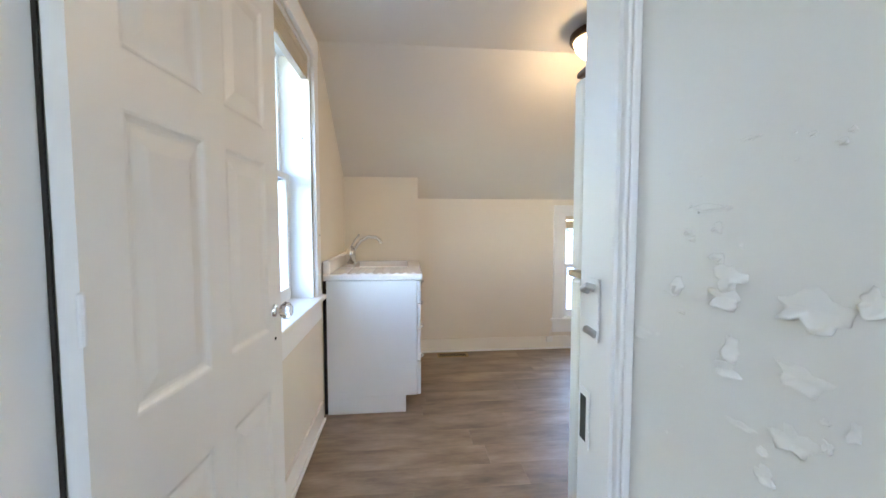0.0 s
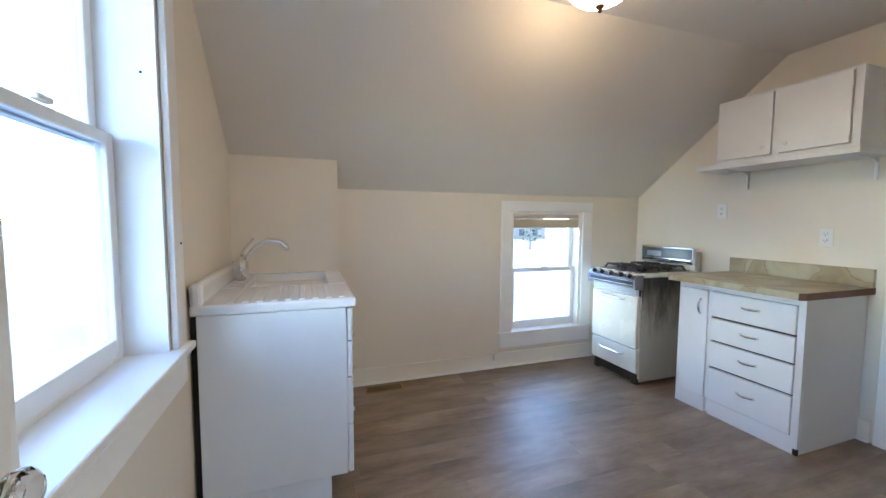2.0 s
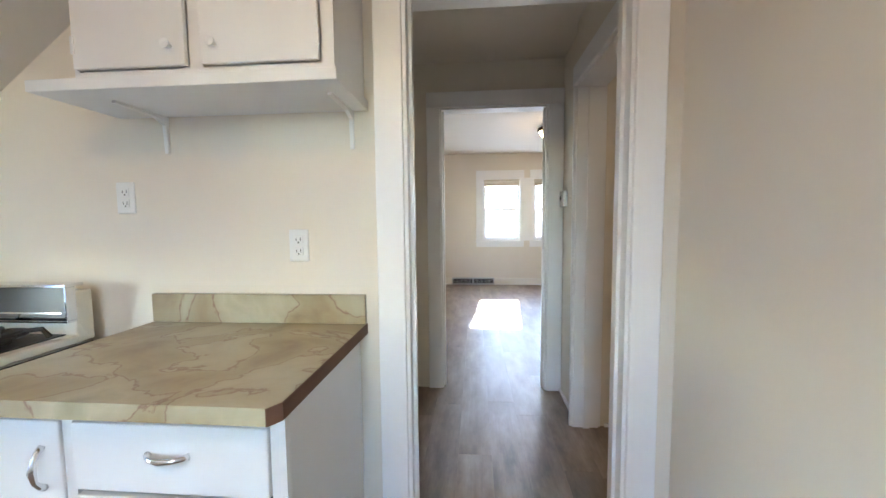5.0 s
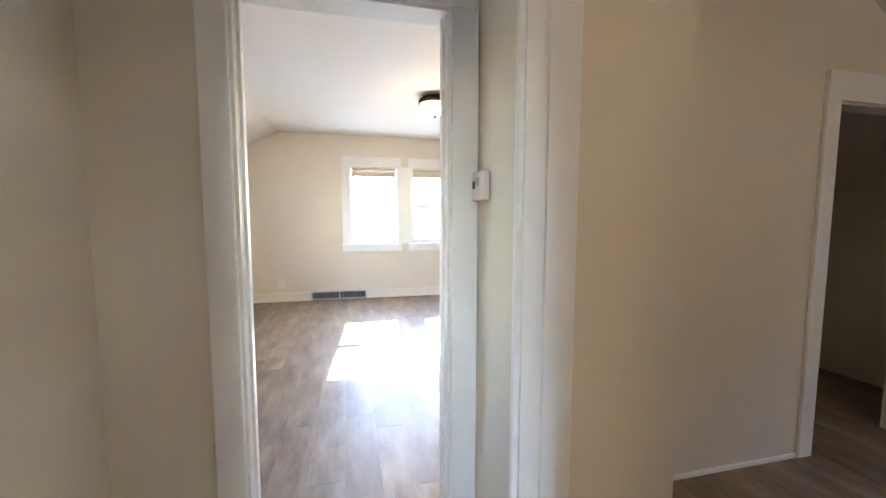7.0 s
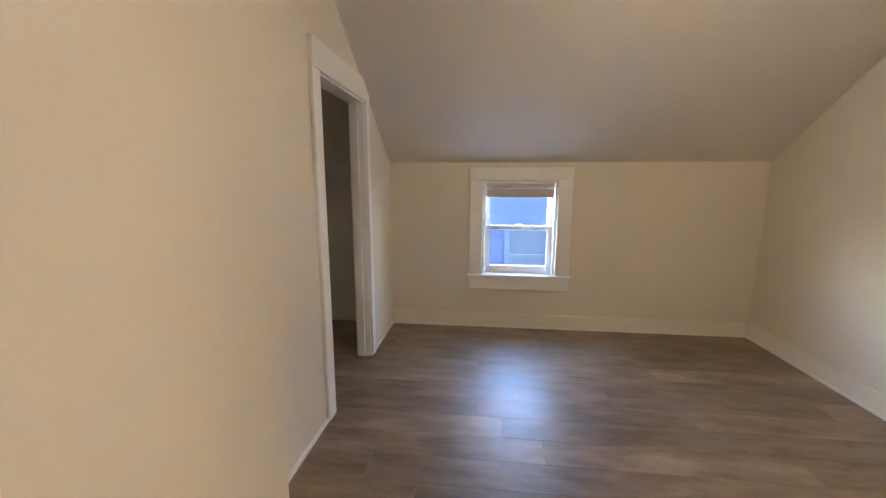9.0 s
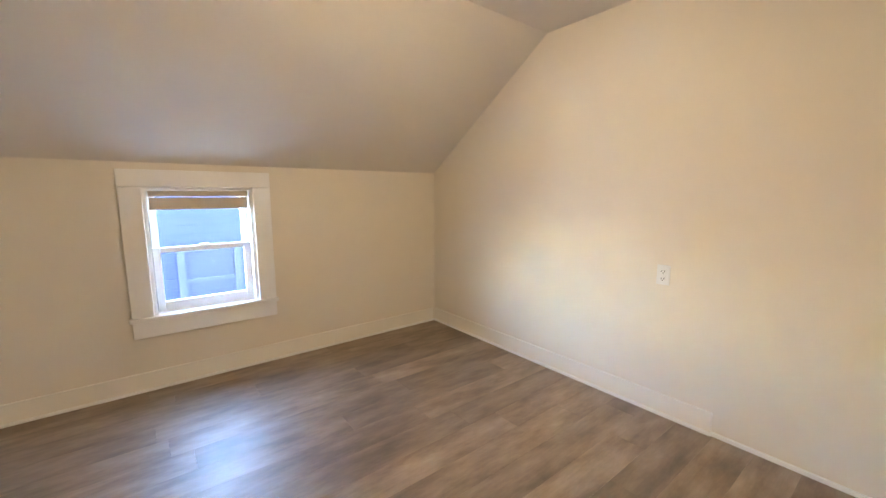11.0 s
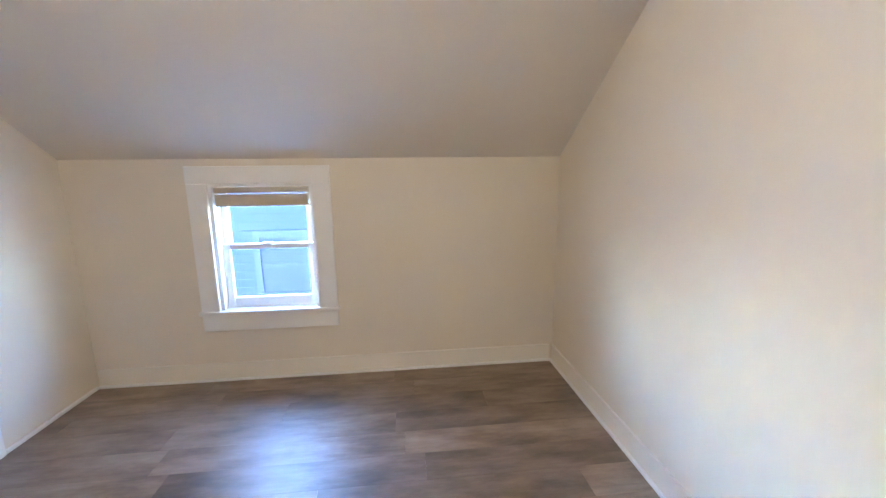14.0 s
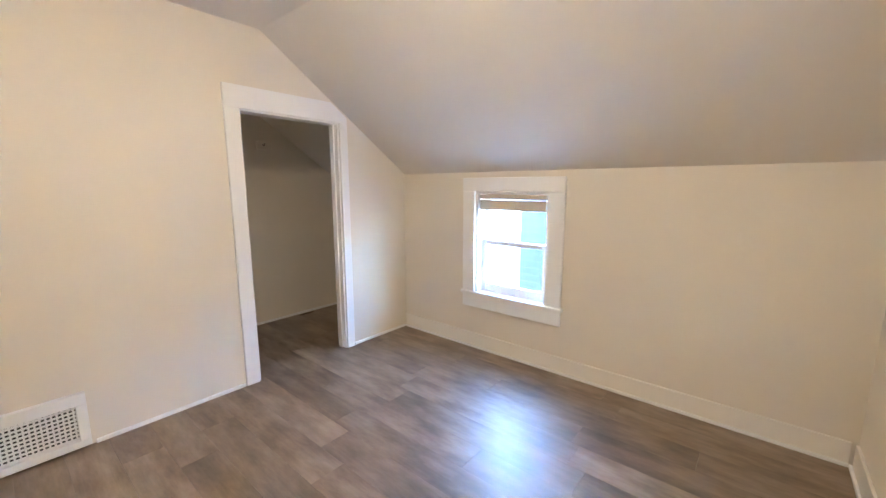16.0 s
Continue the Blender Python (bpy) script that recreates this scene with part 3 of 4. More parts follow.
# ---- peeling paint on the entry wall ----
def paint_flake(cy, cz, w, h, k):
    """A curled blister of paint standing off the wall."""
    bm = bmesh.new()
    n, rows = 22, 4
    grid = []
    for j in range(rows + 1):
        ring = []
        for i in range(n):
            a = 2 * math.pi * i / n
            r = j / rows
            wob = 1 + 0.8 * noise.noise((math.cos(a) * 1.9 + k * 3.1, math.sin(a) * 1.9, k * 1.7))
            y, z = math.cos(a) * r * w / 2 * wob, math.sin(a) * r * h / 2 * wob
            low = max(0, -math.sin(a - 0.5 * math.sin(k)))
            lift = 0.0004 + min(1.0, h / 0.018) * (0.0012 * (1 - r) + 0.011 * r ** 2 * low ** 2 * (0.6 + 0.8 * abs(noise.noise((a * 1.7, k, r)))))
            ring.append(bm.verts.new((-lift, y, z)))
            if j == 0:
                break
        grid.append(ring)
    for i in range(n):
        bm.faces.new((grid[0][0], grid[1][i], grid[1][(i + 1) % n]))
    for a, b in zip(grid[1:], grid[2:]):
        for i in range(n):
            bm.faces.new((a[i], b[i], b[(i + 1) % n], a[(i + 1) % n]))
    rim = [bm.verts.new((0.0, v.co.y * 1.02, v.co.z * 1.02)) for v in grid[-1]]
    for i in range(n):
        bm.faces.new((grid[-1][i], rim[i], rim[(i + 1) % n], grid[-1][(i + 1) % n]))
    bmesh.ops.recalc_face_normals(bm, faces=bm.faces)
    ob = obj("paint_flake", bm, PEEL, True)
    ob.location = (0.71, cy, cz)
    ob.parent = bpy.data.objects["wall_entry"]


random.seed(5)
FLAKES = [(0.57, 1.191, 0.06, 0.029), (0.574, 1.131, 0.038, 0.019), (0.576, 1.075, 0.039, 0.019), (0.527, 1.203, 0.02, 0.019), (0.681, 1.277, 0.059, 0.008), (0.651, 1.206, 0.041, 0.026), (0.653, 1.185, 0.041, 0.023), (0.666, 1.225, 0.022, 0.008), (0.667, 1.255, 0.014, 0.011), (0.643, 1.135, 0.02, 0.023), (0.649, 1.111, 0.031, 0.017), (0.627, 1.062, 0.034, 0.006), (0.601, 1.029, 0.019, 0.016), (0.723, 1.187, 0.022, 0.021), (0.789, 1.11, 0.028, 0.017), (0.708, 1.251, 0.016, 0.01), (0.703, 1.242, 0.014, 0.007), (0.632, 1.34, 0.024, 0.005), (0.591, 1.336, 0.008, 0.003), (0.554, 1.104, 0.008, 0.004), (0.533, 1.106, 0.008, 0.013), (0.605, 1.05, 0.011, 0.007), (0.716, 1.155, 0.011, 0.005), (0.551, 1.085, 0.01, 0.009)]
for k, (y, z, w, h) in enumerate(FLAKES):
    paint_flake(y, z, w, h, k)
for k in range(26):
    paint_flake(random.uniform(0.5, 0.76), random.uniform(0.85, 1.35), random.uniform(0.004, 0.01), random.uniform(0.002, 0.006), k + 40)


# ---- kitchen: sink unit ----
def pull(parent, m, length=0.09, mat=None):
    """A bowed chrome pull: local x along, y out of the face (negative)."""
    bm = tube([(-length / 2, 0, 0), (-length / 2 + 0.01, -0.012, 0), (-length / 4, -0.022, 0), (0, -0.026, 0), (length / 4, -0.022, 0), (length / 2 - 0.01, -0.012, 0), (length / 2, 0, 0)],
              [0.008, 0.007, 0.006, 0.008, 0.006, 0.007, 0.008], 8)
    bmesh.ops.transform(bm, matrix=m, verts=bm.verts)
    return part("handle", bm, mat or CHROME, parent, "bowed chrome handle", True)


TURN_E = Matrix(((0, -1, 0, 0), (1, 0, 0, 0), (0, 0, 1, 0), (0, 0, 0, 1)))   # face looks to +x
TURN_W = Matrix(((0, 1, 0, 0), (-1, 0, 0, 0), (0, 0, 1, 0), (0, 0, 0, 1)))   # face looks to -x

s = thing("sink_cabinet", pose(-0.145, 2.862, 0), "white metal sink base cabinet with drawers", "cabinet")
part("body", boxes((0.016, 0.605, 0.0, 0.985, 0.115, 0.895), bevel=0.004), CABW, s)
# near-black filler paints the shade of the open gap beside the wall
part("gap_shade_strip", boxes((-0.008, 0.015, 0.018, 0.95, 0.0, 0.89)), GAP, s, "dark strip painting the shade of the wall gap")
part("plinth", boxes((0.016, 0.53, 0.004, 0.98, 0.0, 0.115)), CABW, s)
for z0, z1 in ((0.117, 0.345), (0.352, 0.565), (0.572, 0.735), (0.742, 0.89)):
    dr = part("drawer_front", boxes((0.607, 0.632, 0.004, 0.45, z0, z1), bevel=0.006), CABW, s)
    pull(dr, Matrix.Translation((0.632, 0.23, z1 - 0.035)) @ TURN_E, 0.1)
dr = part("door", boxes((0.607, 0.632, 0.456, 0.98, 0.117, 0.89), bevel=0.006), CABW, s)
pull(dr, Matrix.Translation((0.632, 0.52, 0.8)) @ TURN_E @ pose(0, 0, 0, 0, 90, 0), 0.1)

s = thing("drainboard_sink", pose(-0.15, 2.85, 0.895), "white enamel drainboard sink top with ribs and basin", "sink")
bm = bmesh.new()
W, D = 0.652, 1.0
bx0, bx1, by0, by1 = 0.13, 0.56, 0.44, 0.94
box(bm, 0.0, W, 0.0, by0, 0.002, 0.046, 0.012, 3)
box(bm, 0.0, bx0, by0, D, 0.002, 0.046)
box(bm, bx1, W, by0, D, 0.002, 0.046)
box(bm, bx0, bx1, by1, D, 0.002, 0.046)
part("rim", bm, ENAMEL, s)
bm = bmesh.new()
box(bm, bx0 - 0.004, bx0 + 0.004, by0, by1, -0.13, 0.0455)
box(bm, bx1 - 0.004, bx1 + 0.004, by0, by1, -0.13, 0.0455)
box(bm, bx0, bx1, by0 - 0.004, by0 + 0.004, -0.13, 0.0455)
box(bm, bx0, bx1, by1 - 0.004, by1 + 0.004, -0.13, 0.0455)
box(bm, bx0, bx1, by0, by1, -0.138, -0.13)
part("basin", bm, ENAMEL, s)
for i in range(9):
    x = 0.13 + i * 0.056
    part("drain_rib", boxes((x, x + 0.026, 0.02, 0.40, 0.044, 0.052), bevel=0.0035), ENAMEL, s)
part("backsplash", boxes((0.0, 0.05, 0.002, D, 0.04, 0.135), bevel=0.016), ENAMEL, s)
part("drain", lathe([(0.045, 0.0), (0.045, 0.004), (0.02, 0.002)], 20, None, Matrix.Translation((0.35, 0.69, -0.13))), BRUSHED, s)

f = thing("faucet", pose(-0.055, 3.52, 0.941) @ Matrix.Diagonal((1.25, 1.25, 1.3, 1)), "chrome single-lever kitchen faucet on the sink", "faucet")
part("base", boxes((-0.028, 0.028, -0.11, 0.11, 0.0, 0.014), bevel=0.006), CHROME, f)
part("body", lathe([(0.03, 0.01), (0.028, 0.05), (0.03, 0.055), (0.03, 0.085), (0.022, 0.095), (0.012, 0.11), (0.004, 0.112)], 20), CHROME, f, smooth=True)
part("spout", tube([(0.0, 0.02, 0.05), (0.02, 0.025, 0.10), (0.06, 0.03, 0.15), (0.11, 0.032, 0.175), (0.16, 0.034, 0.17), (0.19, 0.035, 0.145), (0.192, 0.035, 0.13)],
     [0.014, 0.013, 0.012, 0.012, 0.012, 0.012, 0.013], 12), CHROME, f, smooth=True)
part("lever", tube([(0.0, 0.0, 0.105), (0.01, -0.005, 0.13), (0.035, -0.01, 0.165), (0.055, -0.012, 0.19)], [0.008, 0.007, 0.006, 0.008], 10), CHROME, f, smooth=True)

# boxed-in corner under the slope
structure("wall_sink_box", prism([(3.86, -0.02), (4.10, -0.02), (4.10, 1.55), (3.86, 1.75)], "x", -0.157, 0.502), WALL, "cream painted boxed-in corner behind the sink", "wall")


# ---- kitchen: fridge ----
f = thing("refrigerator", pose(0.80, 0.50, 0.0), "almond textured top-freezer refrigerator with tan trim", "refrigerator")
part("body", boxes((0.0, 0.72, 0.0, 0.655, 0.03, 1.61), bevel=0.008), FRIDGE, f)
part("foot_grille", boxes((0.02, 0.70, 0.60, 0.66, 0.0, 0.1)), TAN, f)
for z0, z1, nm in ((0.11, 1.128, "fridge_door"), (1.15, 1.605, "freezer_door")):
    part("gasket", boxes((0.006, 0.714, 0.656, 0.676, z0 + 0.01, z1 - 0.01)), TAN, f, "tan door gasket")
    d = part(nm, boxes((0.0, 0.72, 0.677, 0.728, z0, z1), bevel=0.009), FRIDGE, f)
    zz = (z1 - 0.36, z1 - 0.03) if nm[1] == "r" and z0 < 1 else (z0 + 0.03, z0 + 0.3)
    part("handle", tube([(0.68, 0.728, zz[0]), (0.68, 0.765, zz[0] + 0.02), (0.68, 0.765, zz[1] - 0.02), (0.68, 0.728, zz[1])], 0.011), TAN, d)
part("trim_strip", boxes((-0.006, 0.726, 0.662, 0.734, 1.131, 1.147), bevel=0.004), TAN, f, "tan plastic hinge strip")
part("hinge_cover", boxes((0.0, 0.09, 0.60, 0.72, 1.611, 1.626), bevel=0.005), BRONZE, f)


# ---- kitchen: stove (local: x to the cook's right along -y world, y toward the wall) ----
FACE_W = Matrix(((0, 1, 0, 0), (-1, 0, 0, 0), (0, 0, 1, 0), (0, 0, 0, 1)))
st = thing("gas_stove", at(2.715, 3.89, 0, FACE_W), "cream enamel gas stove with black burners and greasy side", "stove")
SW = 0.51
part("body", boxes((0.004, SW - 0.006, 0.02, 0.62, 0.05, 0.855), bevel=0.003), CREAM, st)
part("side_panel", boxes((SW - 0.0055, SW, 0.022, 0.62, 0.03, 0.853)), STAIN, st, "cream side panel streaked with dark grease")
part("toe_kick", boxes((0.03, SW - 0.03, 0.012, 0.58, 0.022, 0.094)), BLACK, st)
for x in (0.02, SW - 0.07):
    part("foot", boxes((x, x + 0.05, 0.008, 0.07, 0.0, 0.088), bevel=0.006), BLACK, st)
part("storage_drawer", boxes((0.006, SW - 0.006, -0.012, 0.018, 0.098, 0.285), bevel=0.007), CREAM, st)
part("oven_door", boxes((0.006, SW - 0.006, -0.018, 0.018, 0.295, 0.705), bevel=0.008), CREAM, st)
vb = part("vent_band", boxes((0.008, SW - 0.008, -0.004, 0.018, 0.71, 0.765)), BLACK, st, "ribbed steel vent band")
for i in range(7):
    part("rib", boxes((0.008, SW - 0.008, -0.010, -0.0035, 0.7125 + i * 0.0075, 0.7165 + i * 0.0075)), BRUSHED, vb)
for z in (0.225, 0.672):
    part("handle", tube([(0.13, -0.014, z), (0.13, -0.04, z), (0.16, -0.046, z), (SW - 0.16, -0.046, z), (SW - 0.13, -0.04, z), (SW - 0.13, -0.014, z)], 0.008), CHROME, st, "chrome bar handle")
pn = part("control_panel", prism([(-0.055, 0.775), (0.02, 0.765), (0.02, 0.872), (-0.035, 0.872), (-0.06, 0.845)], "x", 0.0, SW), DARKSTEEL, st, "dull steel control panel with black strip")
for z in (0.797, 0.829):
    part("trim_line", boxes((0.02, SW - 0.02, -0.0635, -0.0575, z, z + 0.004)), CHROME, pn)
for x in (-0.006, SW - 0.006):
    part("end_cap", prism([(-0.060, 0.770), (0.022, 0.760), (0.022, 0.876), (-0.036, 0.876), (-0.065, 0.846)], "x", x, x + 0.012), CHROME, pn, "polished steel end cap")
part("panel_strip", prism([(-0.0585, 0.79), (-0.0555, 0.785), (-0.058, 0.838), (-0.061, 0.838)], "x", 0.02, SW - 0.02), BLACK, pn)
for x in (0.06, 0.15, 0.255, 0.36, 0.45):
    k = part("knob", lathe([(0.019, 0.0), (0.02, 0.006), (0.016, 0.02), (0.014, 0.026), (0.004, 0.027)], 14, None, Matrix.Translation((x, -0.048, 0.866)) @ pose(0, 0, 0, 55)), BLACK, pn)
    part("knob_grip", boxes((x - 0.004, x + 0.004, -0.082, -0.062, 0.872, 0.9), bevel=0.002), BRUSHED, k)
part("cooktop", boxes((0.0, SW, -0.03, 0.60, 0.857, 0.888), bevel=0.008), CREAM, st)
part("spill_tray", boxes((0.04, SW - 0.04, 0.03, 0.56, 0.888, 0.892), bevel=0.001), BLACK, st)
for bx in (0.145, SW - 0.145):
    for by in (0.16, 0.43):
        part("burner", lathe([(0.038, 0.892), (0.04, 0.905), (0.03, 0.912), (0.012, 0.914)], 18, None, Matrix.Translation((bx, by, 0))), IRON, st)
        g = bmesh.new()
        for a in range(4):
            c, sn = math.cos(a * math.pi / 2 + math.pi / 4), math.sin(a * math.pi / 2 + math.pi / 4)
            tube([(bx + 0.015 * c, by + 0.02 * sn, 0.918), (bx + 0.06 * c, by + 0.06 * sn, 0.927), (bx + 0.11 * c, by + 0.11 * sn, 0.925), (bx + 0.128 * c, by + 0.128 * sn, 0.894)], 0.0085, 6, g)
        tube([(bx + 0.075 * math.cos(i * math.pi / 8), by + 0.075 * math.sin(i * math.pi / 8), 0.922) for i in range(17)], 0.008, 6, g)
        part("burner_grate", g, IRON, st)
bg = part("backguard", boxes((0.0, SW, 0.565, 0.63, 0.86, 1.045), bevel=0.008), CREAM, st)
part("backguard_panel", prism([(0.540, 0.955), (0.566, 0.945), (0.566, 1.060), (0.553, 1.063)], "x", 0.008, SW - 0.008), BLACK, bg, "black glass backguard panel")
part("chrome_frame", boxes((0.0, SW, 0.535, 0.60, 1.062, 1.074), (0.0, SW, 0.535, 0.57, 0.937, 0.946), (0.0, 0.008, 0.535, 0.57, 0.946, 1.062), (SW - 0.008, SW, 0.535, 0.57, 0.946, 1.062), bevel=0.002), CHROME, bg)
part("dial_window", prism([(0.5415, 0.985), (0.546, 0.983), (0.5515, 1.03), (0.547, 1.032)], "x", 0.05, 0.2), DARKSTEEL, bg)
part("trim_line", prism([(0.5395, 0.969), (0.545, 0.967), (0.546, 0.972), (0.5405, 0.974)], "x", 0.03, SW - 0.03), CHROME, bg)

# ---- kitchen: drawer cabinet with countertop ----
c = thing("base_cabinet", at(2.825, 3.135, 0, FACE_W), "white painted base cabinet with door and four drawers", "cabinet")
CW = 0.75
part("body", boxes((0.0, CW, 0.02, 0.565, 0.0, 0.87), bevel=0.002), CABW, c)
fr = part("face_frame", boxes((0.0, 0.022, 0.0, 0.0195, 0.0, 0.868), (0.213, 0.24, 0.0, 0.0195, 0.10, 0.868), (CW - 0.035, CW, 0.0, 0.0195, 0.0, 0.868), (0.022, 0.213, 0.0, 0.0195, 0.0, 0.10),
          (0.24, CW - 0.035, 0.0, 0.0195, 0.0, 0.10), (0.022, 0.213, 0.0, 0.0195, 0.835, 0.868), (0.24, CW - 0.035, 0.0, 0.0195, 0.835, 0.868)), CABW, c)
# near-black sheet paints the shade seen in the seams between the fronts
part("shadow_gap", boxes((0.022, CW - 0.035, 0.0165, 0.0205, 0.10, 0.835)), GAP, c)
d = part("door", boxes((0.024, 0.211, -0.006, 0.016, 0.103, 0.832), bevel=0.003), CABW, c)
pull(d, Matrix.Translation((0.165, -0.006, 0.72)) @ pose(0, 0, 0, 0, 90, 0), 0.1)
for z in (0.2, 0.72):
    part("hinge", boxes((0.016, 0.026, -0.01, 0.0, z - 0.025, z + 0.025), bevel=0.002), CABW, d)
for z0, z1 in ((0.104, 0.320), (0.334, 0.498), (0.511, 0.657), (0.670, 0.832)):
    d = part("drawer_front", boxes((0.243, CW - 0.038, -0.008, 0.016, z0, z1), bevel=0.003), CABW, c)
    pull(d, Matrix.Translation((0.478, -0.008, (z0 + z1) / 2 + 0.012)), 0.1)
part("worn_corner", boxes((CW - 0.02, CW + 0.0015, -0.0015, 0.012, 0.0, 0.035)), GAP, c, "worn dark bottom corner")

ct = thing("countertop", at(2.75, 3.172, 0.872, FACE_W), "marbled olive laminate countertop with backsplash", "countertop")
part("slab", prism([(0.0, 0.0), (0.786, 0.0), (0.806, 0.03), (0.812, 0.644), (0.0, 0.644)], "z", 0.004, 0.042), LAMINATE, ct)
part("cut_edge", prism([(0.7865, -0.0005), (0.7885, -0.0005), (0.8085, 0.0295), (0.8145, 0.644), (0.8125, 0.644), (0.8065, 0.0305)], "z", 0.003, 0.041), CUT, ct, "bare brown cut edge")
part("backsplash", boxes((0.0, 0.812, 0.622, 0.644, 0.0425, 0.148), bevel=0.003), LAMINATE, ct)

# ---- kitchen: wall cabinet on its shelf ----
u = thing("wall_cabinet", at(3.108, 3.124, 1.70, FACE_W), "white painted two-door wall cabinet on a shelf", "cabinet")
UW = 0.774
part("body", boxes((0.0, UW, 0.014, 0.287, 0.0, 0.432), bevel=0.002), CABW, u)
part("face_frame", boxes((0.0, 0.015, 0.0, 0.0135, 0.0, 0.432), (0.355, 0.395, 0.0, 0.0135, 0.02, 0.418), (UW - 0.035, UW, 0.0, 0.0135, 0.0, 0.432), (0.015, UW - 0.035, 0.0, 0.0135, 0.0, 0.02), (0.015, UW - 0.035, 0.0, 0.0135, 0.418, 0.432)), CABW, u)
for x0, x1, kx, hx in ((0.012, 0.352, 0.31, 0.016), (0.398, UW - 0.04, 0.44, UW - 0.042)):
    d = part("door", boxes((x0, x1, -0.016, -0.0005, 0.024, 0.414), bevel=0.003), CABW, u)
    part("knob", lathe([(0.006, 0.0), (0.006, 0.012), (0.013, 0.016), (0.013, 0.022), (0.003, 0.025)], 12, None, Matrix.Translation((kx, -0.016, 0.075)) @ pose(0, 0, 0, 90)), CABW, d)
    for z in (0.09, 0.34):
        part("hinge", boxes((hx - 0.006, hx + 0.006, -0.02, -0.004, z - 0.025, z + 0.025), bevel=0.002), CABW, d)
sh = thing("wall_shelf", at(3.085, 3.262, 1.665, FACE_W), "white painted shelf on metal brackets", "shelf")
part("board", boxes((0.0, 0.925, 0.0, 0.31, 0.0, 0.034), bevel=0.003), CABW, sh)
for x in (0.17, 0.86):
    part("bracket", prism([(0.309, -0.13), (0.30, -0.13), (0.295, -0.03), (0.25, -0.012), (0.10, -0.008), (0.10, -0.0005), (0.309, -0.0005)], "x", x, x + 0.014), TRIM, sh)


# small nail holes left in the trim and walls
for x, y, z in ((-0.2, 2.6545 - 0.0235, 1.76), (-0.1325, 2.72, 1.2)):
    nl = thing("nail_head", pose(x, y, z), "small dark nail head in the window trim", "nail")
    part("head", lathe([(0.004, -0.002), (0.004, 0.001), (0.001, 0.0015)], 10, None, pose(0, 0, 0, 90)), GAP, nl)


# ---- outlets, switch, thermostat ----
def outlet(m, label="white duplex outlet on the wall"):
    """Local x along the wall, y out of it, z up; origin at the centre."""
    o = thing("wall_outlet", m, label, "outlet", "wall outlets")
    pl = part("plate", boxes((-0.036, 0.036, 0.0, 0.007, -0.058, 0.058), bevel=0.003), PLASTIC, o)
    for z in (-0.021, 0.021):
        sc = part("socket", boxes((-0.017, 0.017, 0.006, 0.0095, z - 0.015, z + 0.015), bevel=0.002), PLASTIC, o)
        part("slot", boxes((-0.009, -0.0065, 0.0093, 0.0099, z - 0.004, z + 0.008), (0.0065, 0.009, 0.0093, 0.0099, z - 0.004, z + 0.006), (-0.0025, 0.0025, 0.0093, 0.0099, z - 0.012, z - 0.007)), GAP, sc)
    return o


outlet(at(3.3955, 3.264, 1.377, TURN_E), "white duplex outlet above the stove")
outlet(at(3.3955, 2.603, 1.197, TURN_E), "white duplex outlet above the countertop")
outlet(at(1.7625, 0.11, 0.845, TURN_W), "white duplex outlet on the bedroom wall")
outlet(at(9.6475, 2.86, 0.26, TURN_E), "small white outlet above the living room baseboard")
o = thing("phone_jack", at(1.845, 4.0825, 0.10, pose(0, 0, 0, 0, 0, 180)), "small white junction box on the baseboard", "junction box")
part("box", boxes((-0.03, 0.03, 0.0, 0.025, -0.025, 0.03), bevel=0.004), PLASTIC, o)
part("cable", tube([(0.0, 0.012, 0.03), (-0.01, 0.012, 0.07), (-0.03, 0.006, 0.12)], 0.003, 6), PLASTIC, o)

tm = thing("thermostat", at(4.838, 1.336, 1.42, Matrix.Identity(4)), "white wall thermostat with a small grey display", "thermostat")
part("case", boxes((-0.065, 0.065, 0.0, 0.028, -0.055, 0.055), bevel=0.006), PLASTIC, tm)
part("display", boxes((-0.03, 0.01, 0.0275, 0.0295, 0.0, 0.03)), BRUSHED, tm)
part("button", boxes((0.025, 0.045, 0.0275, 0.031, -0.01, 0.02), bevel=0.001), DARK, tm)


# ---- ceiling lamps ----
def ceiling_lamp(x, y, z, label, shade):
    l = thing("ceiling_lamp", pose(x, y, z), label, "ceiling lamp", "ceiling lamps")
    part("canopy", lathe([(0.12, 0.023), (0.155, 0.0), (0.172, -0.012), (0.175, -0.04), (0.168, -0.052), (0.152, -0.056), (0.150, -0.03)], 40), BRONZE, l, "dark bronze rim", True)
    part("shade", lathe([(0.150, -0.045), (0.148, -0.06), (0.135, -0.095), (0.105, -0.125), (0.06, -0.145), (0.012, -0.152)], 40), shade, l, "glowing alabaster glass bowl", True)
    part("finial", lathe([(0.008, -0.15), (0.02, -0.158), (0.018, -0.168), (0.008, -0.174), (0.01, -0.184), (0.002, -0.19)], 16), BRONZE, l, "", True)
    return l


ceiling_lamp(1.54, 2.55, 2.397, "lit bronze and alabaster bowl ceiling lamp", SHADE)
ceiling_lamp(7.48, 0.95, 2.506, "lit bronze and alabaster bowl ceiling lamp", SHADE)
ceiling_lamp(3.25, 0.0, 2.396, "lit bronze and alabaster bowl ceiling lamp", SHADE_BRIGHT)


